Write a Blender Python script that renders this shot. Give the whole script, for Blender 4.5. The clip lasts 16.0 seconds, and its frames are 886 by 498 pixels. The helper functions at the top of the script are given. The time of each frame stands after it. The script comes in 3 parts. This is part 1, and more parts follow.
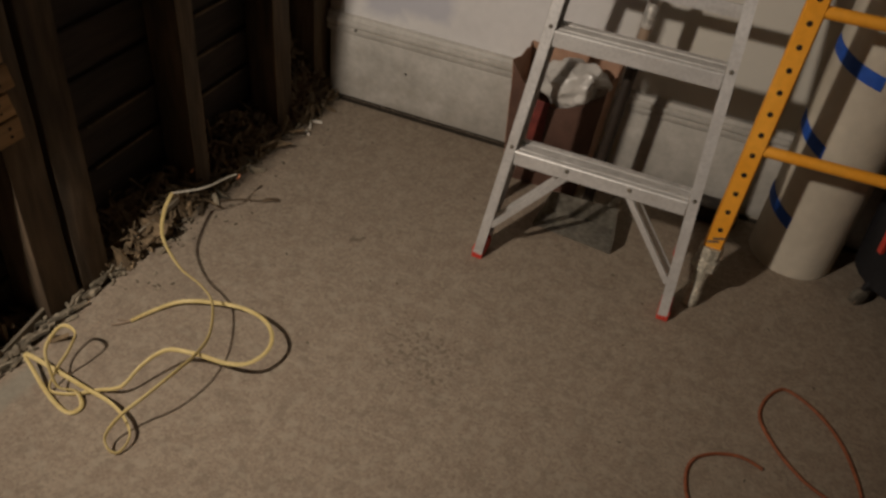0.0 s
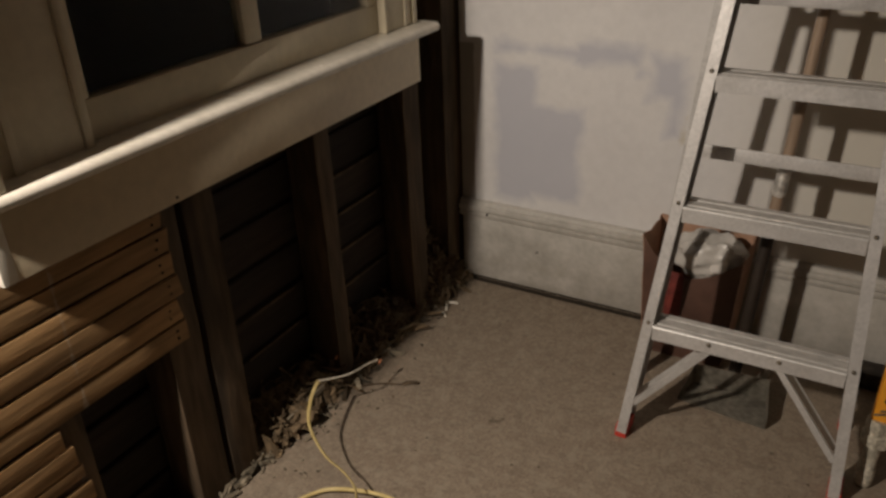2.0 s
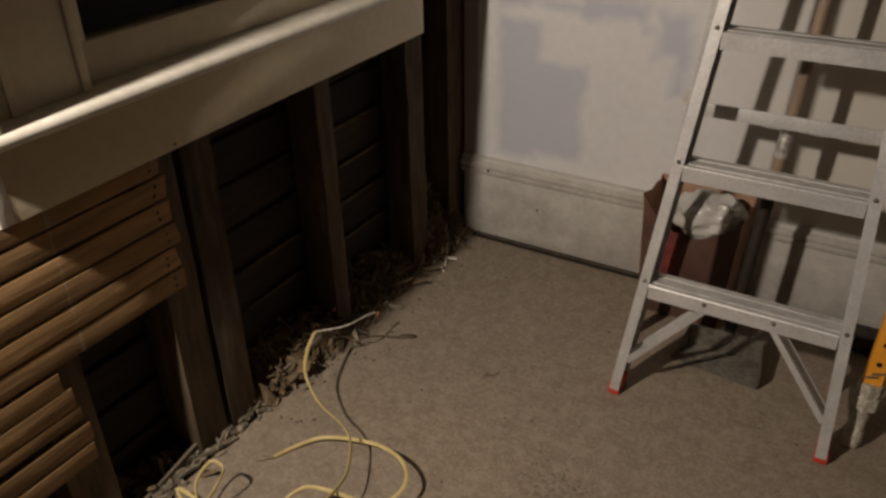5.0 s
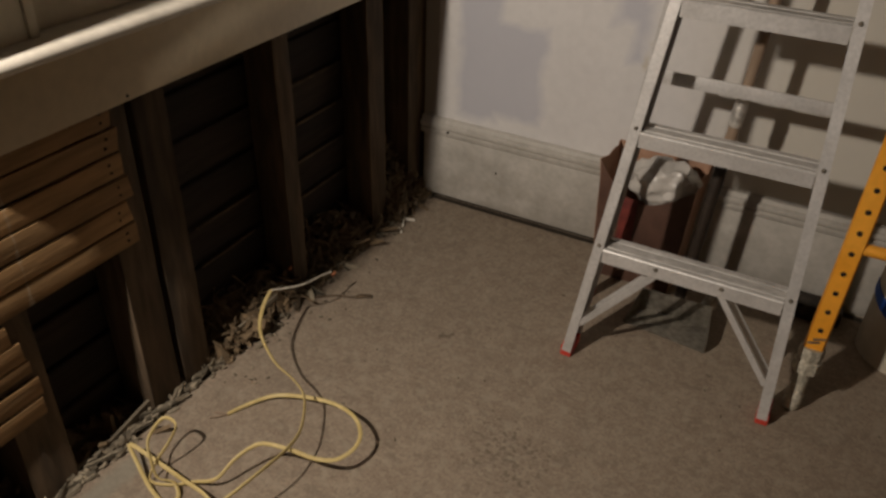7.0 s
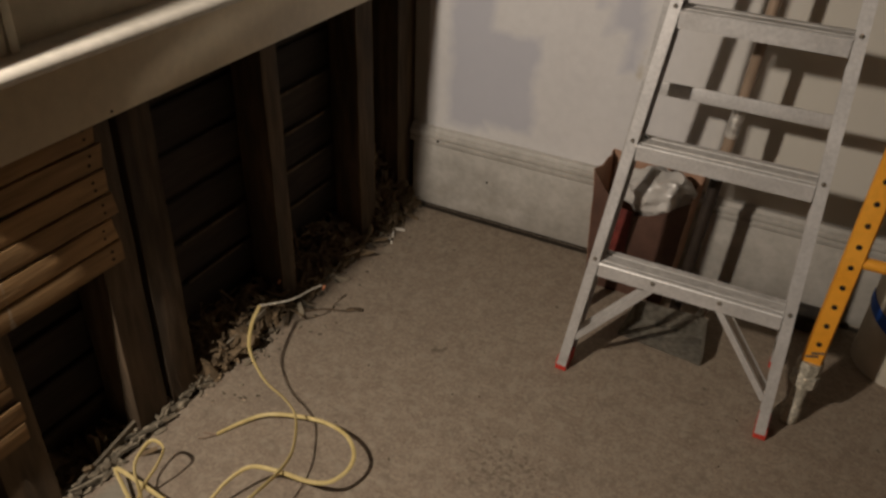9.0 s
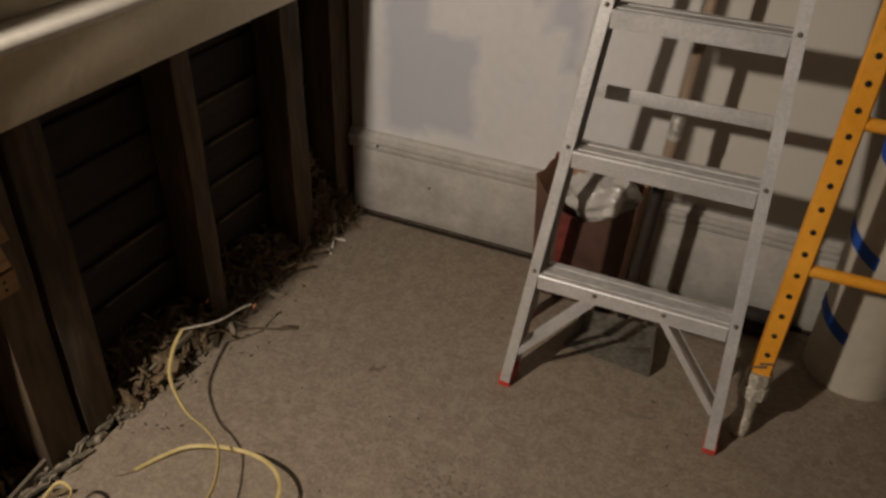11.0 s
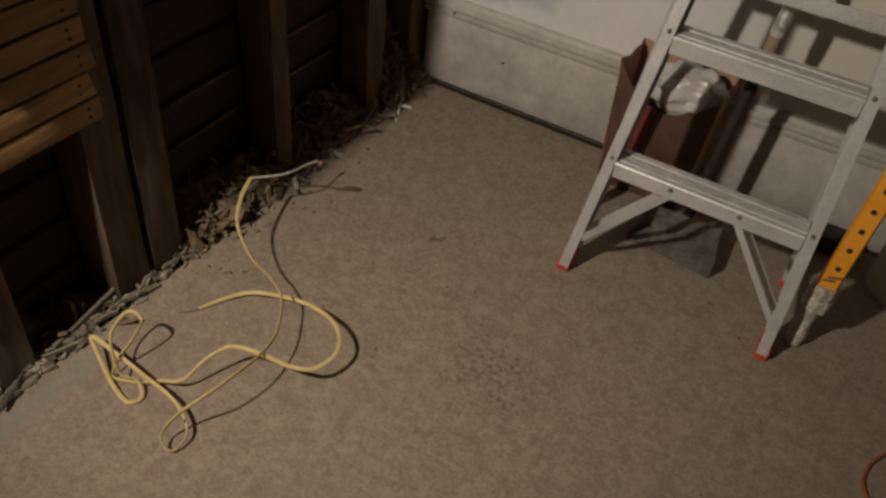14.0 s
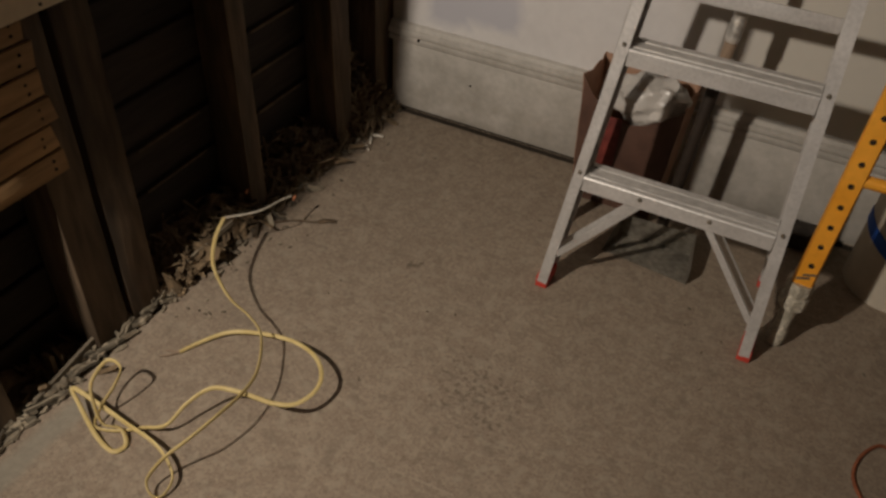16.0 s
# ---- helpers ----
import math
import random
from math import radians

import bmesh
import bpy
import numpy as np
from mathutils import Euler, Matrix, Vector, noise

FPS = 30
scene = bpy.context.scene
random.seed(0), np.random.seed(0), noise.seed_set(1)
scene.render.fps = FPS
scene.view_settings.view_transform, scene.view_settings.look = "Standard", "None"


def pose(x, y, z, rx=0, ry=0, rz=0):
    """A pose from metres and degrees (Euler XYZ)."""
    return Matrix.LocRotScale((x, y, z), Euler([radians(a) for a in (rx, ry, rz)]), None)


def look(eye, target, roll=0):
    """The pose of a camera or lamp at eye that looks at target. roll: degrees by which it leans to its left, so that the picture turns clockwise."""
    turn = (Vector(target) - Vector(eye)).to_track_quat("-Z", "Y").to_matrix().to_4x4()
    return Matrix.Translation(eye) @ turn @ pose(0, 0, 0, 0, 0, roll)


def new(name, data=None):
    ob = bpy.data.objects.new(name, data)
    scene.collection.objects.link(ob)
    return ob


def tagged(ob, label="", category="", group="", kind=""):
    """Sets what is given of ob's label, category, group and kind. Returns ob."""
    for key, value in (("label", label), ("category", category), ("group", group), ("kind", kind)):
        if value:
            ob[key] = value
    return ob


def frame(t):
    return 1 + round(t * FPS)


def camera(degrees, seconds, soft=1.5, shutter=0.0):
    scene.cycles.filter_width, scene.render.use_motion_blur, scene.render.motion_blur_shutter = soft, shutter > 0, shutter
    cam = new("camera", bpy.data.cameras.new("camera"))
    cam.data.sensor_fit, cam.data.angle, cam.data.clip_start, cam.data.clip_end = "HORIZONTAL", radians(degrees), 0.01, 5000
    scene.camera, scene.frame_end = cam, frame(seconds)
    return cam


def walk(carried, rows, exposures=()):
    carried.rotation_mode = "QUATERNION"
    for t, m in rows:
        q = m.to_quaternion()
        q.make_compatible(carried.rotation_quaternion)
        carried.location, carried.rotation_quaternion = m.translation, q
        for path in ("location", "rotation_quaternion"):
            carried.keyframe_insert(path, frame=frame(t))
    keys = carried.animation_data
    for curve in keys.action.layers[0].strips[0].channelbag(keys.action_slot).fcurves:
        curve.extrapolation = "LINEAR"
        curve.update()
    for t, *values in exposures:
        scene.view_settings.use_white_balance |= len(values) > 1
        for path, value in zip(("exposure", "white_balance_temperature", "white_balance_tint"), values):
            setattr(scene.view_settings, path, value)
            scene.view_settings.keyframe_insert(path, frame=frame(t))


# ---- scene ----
cam = camera(58.4, 16.0, soft=2.8)
PATH = [
    (0, (1.152, -2.13, 1.323), (0.674, -0.652, 0.063), 7.2),
    (0.5, (1.154, -2.116, 1.33), (0.564, -0.635, 0.122), 4.3),
    (1, (1.148, -2.12, 1.36), (0.423, -0.638, 0.229), 0.9),
    (1.5, (1.154, -2.129, 1.364), (0.318, -0.614, 0.362), -1.0),
    (2, (1.15, -2.129, 1.368), (0.259, -0.597, 0.443), -2.1),
    (2.5, (1.147, -2.131, 1.37), (0.228, -0.632, 0.417), -2.5),
    (3, (1.157, -2.132, 1.362), (0.274, -0.628, 0.382), -2.2),
    (3.5, (1.156, -2.125, 1.364), (0.296, -0.627, 0.355), -2.3),
    (5.8, (1.168, -2.129, 1.35), (0.299, -0.647, 0.326), -0.0),
    (6, (1.163, -2.128, 1.348), (0.328, -0.644, 0.299), 0.3),
    (6.5, (1.169, -2.127, 1.35), (0.378, -0.646, 0.264), 0.9),
    (7, (1.171, -2.13, 1.358), (0.409, -0.64, 0.262), 2.0),
    (7.5, (1.167, -2.131, 1.355), (0.428, -0.63, 0.258), 2.6),
    (8, (1.16, -2.133, 1.359), (0.429, -0.625, 0.266), 2.6),
    (10.3, (1.092, -2.031, 1.367), (0.408, -0.511, 0.262), 2.2),
    (10.5, (1.092, -2.025, 1.357), (0.584, -0.438, 0.251), 5.5),
    (11, (1.161, -1.956, 1.354), (0.503, -0.426, 0.247), 2.3),
    (11.5, (1.195, -1.902, 1.333), (0.248, -0.506, 0.258), -0.7),
    (12, (1.21, -1.899, 1.316), (0.205, -0.574, 0.205), -1.1),
    (12.5, (1.159, -1.974, 1.333), (0.352, -0.534, 0.204), 2.0),
    (13, (1.081, -2.021, 1.32), (0.369, -0.646, 0.054), 2.4),
    (13.5, (1.059, -2.022, 1.312), (0.391, -0.697, -0.028), 4.8),
    (14, (1.078, -1.998, 1.318), (0.454, -0.653, -0.023), 7.7),
    (14.5, (1.102, -1.974, 1.326), (0.532, -0.581, 0.009), 7.7),
    (15, (1.117, -1.972, 1.319), (0.54, -0.578, 0.007), 6.7),
    (15.5, (1.121, -1.978, 1.322), (0.522, -0.59, 0.013), 5.0),
    (16, (1.115, -1.983, 1.327), (0.483, -0.596, 0.032), 3.8),
]
walk(cam, [(t, look(eye, target, roll)) for t, eye, target, roll in PATH], [(0.0, 0.0), (16.0, 0.0)])

# ---- light: one reflector work lamp on the window side of the camera, night outside ----
world = bpy.data.worlds.new("night")
scene.world = world
world.use_nodes = True
world.node_tree.nodes["Background"].inputs["Color"].default_value = (0.35, 0.42, 0.6, 1)
world.node_tree.nodes["Background"].inputs["Strength"].default_value = 0.0012
lamp_data = bpy.data.lights.new("work_lamp_light", "SPOT")
lamp_data.spot_size, lamp_data.spot_blend = radians(90), 1.0
lamp_data.energy, lamp_data.color, lamp_data.shadow_soft_size = 140, (1.0, 0.862, 0.735), 0.04
lamp = new("work_lamp_light", lamp_data)
lamp.matrix_world = look((0.108, -2.38, 1.70), (0.33, -0.6, 0.34))


# ---- materials ----
def nodes_of(m):
    m.use_nodes = True
    return m.node_tree.nodes, m.node_tree.links


def mat(name, c1, c2, scale=6.0, rough=0.7, bump=0.25, fine=90.0, metal=0.0, spec=0.4, speck=0.25, stretch=(1, 1, 1), vary=0.0, dist=0.004, coat=0.0):
    """Base colour between c1 and c2 by a broad noise, darkened by a fine one that also gives the relief."""
    m = bpy.data.materials.new(name)
    n, l = nodes_of(m)
    b = n["Principled BSDF"]
    tc = n.new("ShaderNodeTexCoord")
    mp = n.new("ShaderNodeMapping")
    mp.inputs["Scale"].default_value = stretch
    l.new(tc.outputs["Object"], mp.inputs["Vector"])
    big = n.new("ShaderNodeTexNoise")
    big.inputs["Scale"].default_value, big.inputs["Detail"].default_value = scale, 5
    l.new(mp.outputs["Vector"], big.inputs["Vector"])
    ramp = n.new("ShaderNodeValToRGB")
    ramp.color_ramp.elements[0].position, ramp.color_ramp.elements[1].position = 0.32, 0.68
    ramp.color_ramp.elements[0].color, ramp.color_ramp.elements[1].color = (*c1, 1), (*c2, 1)
    l.new(big.outputs["Fac"], ramp.inputs["Fac"])
    small = n.new("ShaderNodeTexNoise")
    small.inputs["Scale"].default_value, small.inputs["Detail"].default_value = fine, 4
    l.new(mp.outputs["Vector"], small.inputs["Vector"])
    rng = n.new("ShaderNodeMapRange")
    rng.inputs["From Min"].default_value, rng.inputs["From Max"].default_value = 0.3, 0.7
    rng.inputs["To Min"].default_value, rng.inputs["To Max"].default_value = 1 - speck, 1 + speck
    l.new(small.outputs["Fac"], rng.inputs["Value"])
    mul = n.new("ShaderNodeVectorMath")
    mul.operation = "SCALE"
    l.new(ramp.outputs["Color"], mul.inputs[0])
    l.new(rng.outputs["Result"], mul.inputs["Scale"])
    out = mul.outputs["Vector"]
    if vary:
        info = n.new("ShaderNodeObjectInfo")
        r2 = n.new("ShaderNodeMapRange")
        r2.inputs["To Min"].default_value, r2.inputs["To Max"].default_value = 1 - vary, 1 + vary
        l.new(info.outputs["Random"], r2.inputs["Value"])
        m2 = n.new("ShaderNodeVectorMath")
        m2.operation = "SCALE"
        l.new(out, m2.inputs[0])
        l.new(r2.outputs["Result"], m2.inputs["Scale"])
        out = m2.outputs["Vector"]
    l.new(out, b.inputs["Base Color"])
    bp = n.new("ShaderNodeBump")
    bp.inputs["Strength"].default_value, bp.inputs["Distance"].default_value = bump, dist
    l.new(small.outputs["Fac"], bp.inputs["Height"])
    l.new(bp.outputs["Normal"], b.inputs["Normal"])
    rr = n.new("ShaderNodeMapRange")
    rr.inputs["To Min"].default_value, rr.inputs["To Max"].default_value = max(0.03, rough - 0.12), min(1, rough + 0.12)
    l.new(big.outputs["Fac"], rr.inputs["Value"])
    l.new(rr.outputs["Result"], b.inputs["Roughness"])
    b.inputs["Metallic"].default_value = metal
    b.inputs["Specular IOR Level"].default_value = spec
    b.inputs["Coat Weight"].default_value = coat
    return m


def island_vary(m, low, high):
    """Every loose piece of the mesh gets a shade of its own."""
    n, l = nodes_of(m)
    b = n["Principled BSDF"]
    src = b.inputs["Base Color"].links[0].from_socket
    geo = n.new("ShaderNodeNewGeometry")
    r = n.new("ShaderNodeMapRange")
    r.inputs["To Min"].default_value, r.inputs["To Max"].default_value = low, high
    l.new(geo.outputs["Random Per Island"], r.inputs["Value"])
    k = n.new("ShaderNodeVectorMath")
    k.operation = "SCALE"
    l.new(src, k.inputs[0])
    l.new(r.outputs["Result"], k.inputs["Scale"])
    l.new(k.outputs["Vector"], b.inputs["Base Color"])
    return m


def math_node(n, l, op, a, b_=None, clamp=False):
    k = n.new("ShaderNodeMath")
    k.operation, k.use_clamp = op, clamp
    for i, v in enumerate((a, b_)):
        if v is None:
            continue
        if isinstance(v, (int, float)):
            k.inputs[i].default_value = v
        else:
            l.new(v, k.inputs[i])
    return k.outputs[0]


def blot(n, l, axes, cx, cy, hx, hy, wobble, soft):
    """1 inside a rectangle with a wavering, feathered outline."""
    dx = math_node(n, l, "SUBTRACT", math_node(n, l, "ABSOLUTE", math_node(n, l, "SUBTRACT", axes[0], cx)), hx)
    dy = math_node(n, l, "SUBTRACT", math_node(n, l, "ABSOLUTE", math_node(n, l, "SUBTRACT", axes[1], cy)), hy)
    d = math_node(n, l, "ADD", math_node(n, l, "MAXIMUM", dx, dy), wobble)
    return math_node(n, l, "MULTIPLY", d, -1.0 / soft, True)


def add_flecks(m, scale, colour, level, strength):
    """Small scattered specks."""
    n, l = nodes_of(m)
    b = n["Principled BSDF"]
    src = b.inputs["Base Color"].links[0].from_socket
    tc = n.new("ShaderNodeTexCoord")
    nz = n.new("ShaderNodeTexNoise")
    nz.inputs["Scale"].default_value, nz.inputs["Detail"].default_value = scale, 2
    l.new(tc.outputs["Object"], nz.inputs["Vector"])
    k = math_node(n, l, "MULTIPLY", math_node(n, l, "SUBTRACT", nz.outputs["Fac"], level - 0.06), 9.0, True)
    k = math_node(n, l, "MULTIPLY", k, strength)
    mix = n.new("ShaderNodeMix")
    mix.data_type = "RGBA"
    l.new(k, mix.inputs["Factor"])
    l.new(src, mix.inputs["A"])
    mix.inputs["B"].default_value = (*colour, 1)
    l.new(mix.outputs["Result"], b.inputs["Base Color"])
    return m


def add_blots(m, axis_names, rects, colour, waver=0.05, scale=9.0, soft=0.02, strength=1.0):
    n, l = nodes_of(m)
    b = n["Principled BSDF"]
    src = b.inputs["Base Color"].links[0].from_socket
    tc = n.new("ShaderNodeTexCoord")
    sep = n.new("ShaderNodeSeparateXYZ")
    l.new(tc.outputs["Object"], sep.inputs[0])
    axes = [sep.outputs[a] for a in axis_names]
    nz = n.new("ShaderNodeTexNoise")
    nz.inputs["Scale"].default_value, nz.inputs["Detail"].default_value = scale, 4
    l.new(tc.outputs["Object"], nz.inputs["Vector"])
    wob = math_node(n, l, "MULTIPLY", math_node(n, l, "SUBTRACT", nz.outputs["Fac"], 0.5), waver)
    total = None
    for r in rects:
        k = blot(n, l, axes, *r, wob, soft)
        total = k if total is None else math_node(n, l, "MAXIMUM", total, k)
    total = math_node(n, l, "MULTIPLY", total, strength)
    mix = n.new("ShaderNodeMix")
    mix.data_type = "RGBA"
    l.new(total, mix.inputs["Factor"])
    l.new(src, mix.inputs["A"])
    mix.inputs["B"].default_value = (*colour, 1)
    l.new(mix.outputs["Result"], b.inputs["Base Color"])
    return m


def add_scratch(m, a, b, half, colour, strength):
    """A faint worn line on the floor from a to b."""
    n, l = nodes_of(m)
    bsdf = n["Principled BSDF"]
    src = bsdf.inputs["Base Color"].links[0].from_socket
    tc = n.new("ShaderNodeTexCoord")
    mp = n.new("ShaderNodeMapping")
    mp.vector_type = "TEXTURE"
    mp.inputs["Location"].default_value = ((a[0] + b[0]) / 2, (a[1] + b[1]) / 2, 0)
    mp.inputs["Rotation"].default_value = (0, 0, math.atan2(b[1] - a[1], b[0] - a[0]))
    l.new(tc.outputs["Object"], mp.inputs["Vector"])
    sep = n.new("ShaderNodeSeparateXYZ")
    l.new(mp.outputs["Vector"], sep.inputs[0])
    nz = n.new("ShaderNodeTexNoise")
    nz.inputs["Scale"].default_value, nz.inputs["Detail"].default_value = 45, 3
    l.new(tc.outputs["Object"], nz.inputs["Vector"])
    wob = math_node(n, l, "MULTIPLY", math_node(n, l, "SUBTRACT", nz.outputs["Fac"], 0.5), 0.012)
    k = blot(n, l, [sep.outputs["X"], sep.outputs["Y"]], 0.0, 0.0, math.hypot(b[0] - a[0], b[1] - a[1]) / 2, half, wob, 0.004)
    k = math_node(n, l, "MULTIPLY", k, strength)
    mix = n.new("ShaderNodeMix")
    mix.data_type = "RGBA"
    l.new(k, mix.inputs["Factor"])
    l.new(src, mix.inputs["A"])
    mix.inputs["B"].default_value = (*colour, 1)
    l.new(mix.outputs["Result"], bsdf.inputs["Base Color"])


M_FLOOR = mat("worn_floor", (0.268, 0.213, 0.159), (0.326, 0.267, 0.201), 17, 0.8, 0.10, 120, speck=0.16, dist=0.001, spec=0.25)
add_flecks(M_FLOOR, 230.0, (0.13, 0.10, 0.07), 0.62, 0.5)
add_flecks(M_FLOOR, 170.0, (0.42, 0.36, 0.27), 0.66, 0.5)
add_blots(M_FLOOR, "XY", [(0.43, -0.655, 0.016, 0.012), (0.445, -0.645, 0.008, 0.015)], (0.09, 0.07, 0.05), 0.05, 60, 0.010, 0.7)
add_blots(M_FLOOR, "XY", [(0.75, -0.95, 0.05, 0.05), (0.70, -0.91, 0.03, 0.02), (0.79, -0.99, 0.02, 0.04)], (0.085, 0.068, 0.05), 0.6, 75, 0.09, 0.6)
add_flecks(M_FLOOR, 26.0, (0.20, 0.165, 0.125), 0.60, 0.42)
add_flecks(M_FLOOR, 75.0, (0.17, 0.135, 0.10), 0.62, 0.3)
add_flecks(M_FLOOR, 62.0, (0.42, 0.36, 0.27), 0.60, 0.35)
add_flecks(M_FLOOR, 34.0, (0.345, 0.295, 0.225), 0.62, 0.6)
add_blots(M_FLOOR, "XY", [(0.05, -1.9, 0.035, 0.55)], (0.27, 0.26, 0.21), 0.03, 10, 0.02, 0.6)
# shade of the gap below the baseboard, painted onto the floor
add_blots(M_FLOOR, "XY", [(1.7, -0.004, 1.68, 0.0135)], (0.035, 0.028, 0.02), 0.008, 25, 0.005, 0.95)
# floor darker along the foot of the stripped wall
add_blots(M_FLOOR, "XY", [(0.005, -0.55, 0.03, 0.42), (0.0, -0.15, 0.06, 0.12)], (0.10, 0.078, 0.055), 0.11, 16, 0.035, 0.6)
add_scratch(M_FLOOR, (0.61, -1.204), (0.811, -1.194), 0.0022, (0.46, 0.40, 0.31), 0.6)
add_scratch(M_FLOOR, (0.935, -0.961), (1.026, -0.959), 0.002, (0.46, 0.40, 0.31), 0.5)
M_WALL = mat("white_plaster", (0.66, 0.65, 0.64), (0.74, 0.73, 0.71), 3, 0.6, 0.15, 40, speck=0.03, spec=0.3)
add_blots(M_WALL, "XZ", [(0.18, 0.54, 0.085, 0.235), (0.26, 0.49, 0.15, 0.165), (0.30, 0.805, 0.20, 0.030), (0.46, 0.81, 0.11, 0.045), (0.57, 0.77, 0.04, 0.03), (0.63, 0.76, 0.06, 0.075), (0.66, 0.68, 0.035, 0.10)], (0.49, 0.50, 0.555), 0.07, 11, 0.035, 0.8)
# near-black wall foot: darkness inside the baseboard gap, put into the colour
add_blots(M_WALL, "XZ", [(1.6, 0.0, 2.0, 0.017)], (0.02, 0.016, 0.012), 0.004, 30, 0.004, 1.0)
# cast shadow of the stool end in the corner, painted as a strip
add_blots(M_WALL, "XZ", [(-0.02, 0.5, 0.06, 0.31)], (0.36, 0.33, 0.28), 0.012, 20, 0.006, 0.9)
add_blots(M_WALL, "XZ", [(0.69, 0.62, 0.012, 0.05)], (0.52, 0.46, 0.33), 0.05, 30, 0.02, 0.7)
add_blots(M_WALL, "XZ", [(2.0, 0.6, 1.22, 0.9)], (0.56, 0.53, 0.445), 0.1, 4, 0.3, 0.75)
M_BASE = mat("dirty_white_paint", (0.37, 0.352, 0.312), (0.50, 0.48, 0.435), 9, 0.5, 0.25, 60, speck=0.08)
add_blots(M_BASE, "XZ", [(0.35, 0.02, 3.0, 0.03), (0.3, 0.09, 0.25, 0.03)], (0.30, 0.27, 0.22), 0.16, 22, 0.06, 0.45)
M_STOOL = mat("white_stool_paint", (0.70, 0.66, 0.56), (0.84, 0.80, 0.70), 7, 0.24, 0.1, 45, speck=0.08, spec=0.7)
M_TRIM = mat("cream_trim_paint", (0.62, 0.53, 0.37), (0.72, 0.63, 0.455), 5, 0.38, 0.12, 45, speck=0.05, spec=0.5)
M_SASH = mat("cream_sash_paint", (0.53, 0.47, 0.345), (0.65, 0.58, 0.43), 6, 0.5, 0.12, 45, speck=0.05)
# for unseen room surfaces, toned for the bounce light they give
M_ROOM = mat("plain_room_paint", (0.74, 0.62, 0.6), (0.80, 0.68, 0.51), 2, 0.85, 0.1, 30, speck=0.06)
M_STUD = mat("old_stud_wood", (0.047, 0.033, 0.020), (0.145, 0.10, 0.06), 11, 0.85, 0.6, 55, speck=0.35, stretch=(1, 1, 0.15), vary=0.15)
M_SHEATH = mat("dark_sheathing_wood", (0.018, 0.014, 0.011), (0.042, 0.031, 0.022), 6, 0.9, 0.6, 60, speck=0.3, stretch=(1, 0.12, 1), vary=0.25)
M_LATH = mat("brown_lath_wood", (0.25, 0.147, 0.063), (0.39, 0.24, 0.108), 9, 0.8, 0.5, 60, speck=0.3, stretch=(1, 0.12, 1), vary=0.22)
add_blots(M_LATH, "YZ", [(-1.452, 0.6, 0.004, 0.2)], (0.5, 0.45, 0.36), 0.03, 30, 0.006, 0.5)
M_FIBRE = island_vary(mat("shredded_insulation", (0.11, 0.078, 0.044), (0.25, 0.18, 0.105), 20, 0.95, 0.5, 90, speck=0.3), 0.5, 1.15)
M_CRUMB = island_vary(mat("plaster_crumbs", (0.16, 0.13, 0.09), (0.38, 0.33, 0.24), 20, 0.9, 0.5, 90, speck=0.25), 0.2, 1.25)
M_DIRT = mat("black_dirt", (0.02, 0.016, 0.012), (0.05, 0.04, 0.03), 12, 0.95, 0.8, 50, speck=0.4)
M_ALU = mat("dull_aluminium", (0.54, 0.53, 0.51), (0.65, 0.64, 0.62), 12, 0.45, 0.15, 130, metal=0.35, speck=0.1)
M_TREAD = mat("scuffed_tread_aluminium", (0.43, 0.415, 0.39), (0.56, 0.545, 0.515), 25, 0.55, 0.25, 110, metal=0.2, speck=0.2, stretch=(0.4, 1, 1))
M_RED = mat("red_plastic", (0.55, 0.05, 0.035), (0.65, 0.07, 0.045), 20, 0.5, 0.1, 80, speck=0.1)
M_ORANGE = mat("orange_enamel", (0.82, 0.34, 0.025), (0.90, 0.41, 0.045), 8, 0.4, 0.12, 60, speck=0.06)
M_HOLE = mat("dark_hole", (0.012, 0.008, 0.006), (0.02, 0.013, 0.01), 10, 0.9, 0.1, 60)
M_GALV = mat("dull_cast_metal", (0.40, 0.37, 0.29), (0.60, 0.56, 0.46), 30, 0.6, 0.5, 120, metal=0.1, speck=0.3)
M_ROLL = mat("cream_paper_roll", (0.50, 0.45, 0.36), (0.60, 0.55, 0.45), 5, 0.6, 0.15, 30, speck=0.06)
M_TAPE = mat("blue_tape", (0.012, 0.07, 0.36), (0.02, 0.10, 0.48), 15, 0.55, 0.2, 90, speck=0.12)
M_BAG = mat("kraft_paper", (0.34, 0.195, 0.125), (0.42, 0.255, 0.17), 8, 0.75, 0.4, 35, speck=0.12)
M_BAGRED = mat("red_print", (0.12, 0.022, 0.018), (0.17, 0.032, 0.024), 10, 0.6, 0.2, 40)
M_PLASTIC = mat("milky_plastic_film", (0.44, 0.42, 0.385), (0.60, 0.58, 0.54), 10, 0.33, 0.3, 25, speck=0.05, spec=0.7)
M_POLE = mat("brown_varnished_pole", (0.25, 0.18, 0.125), (0.33, 0.245, 0.175), 10, 0.3, 0.15, 60, stretch=(1, 1, 0.1), speck=0.15, spec=0.6)
# lower pole: the step's and bag's shade painted as a dark colour
M_POLESHADE = mat("shaded_pole_wood", (0.022, 0.016, 0.012), (0.035, 0.025, 0.018), 10, 0.5, 0.15, 60)
# kraft for the bag's front with the ladder's shadow in its colour
M_BAGSHADE = mat("shaded_kraft", (0.075, 0.038, 0.027), (0.125, 0.066, 0.045), 8, 0.6, 0.4, 35, speck=0.15)
M_FOIL = mat("silver_foil", (0.45, 0.43, 0.39), (0.75, 0.73, 0.68), 60, 0.45, 1.0, 70, metal=0.6, speck=0.35)
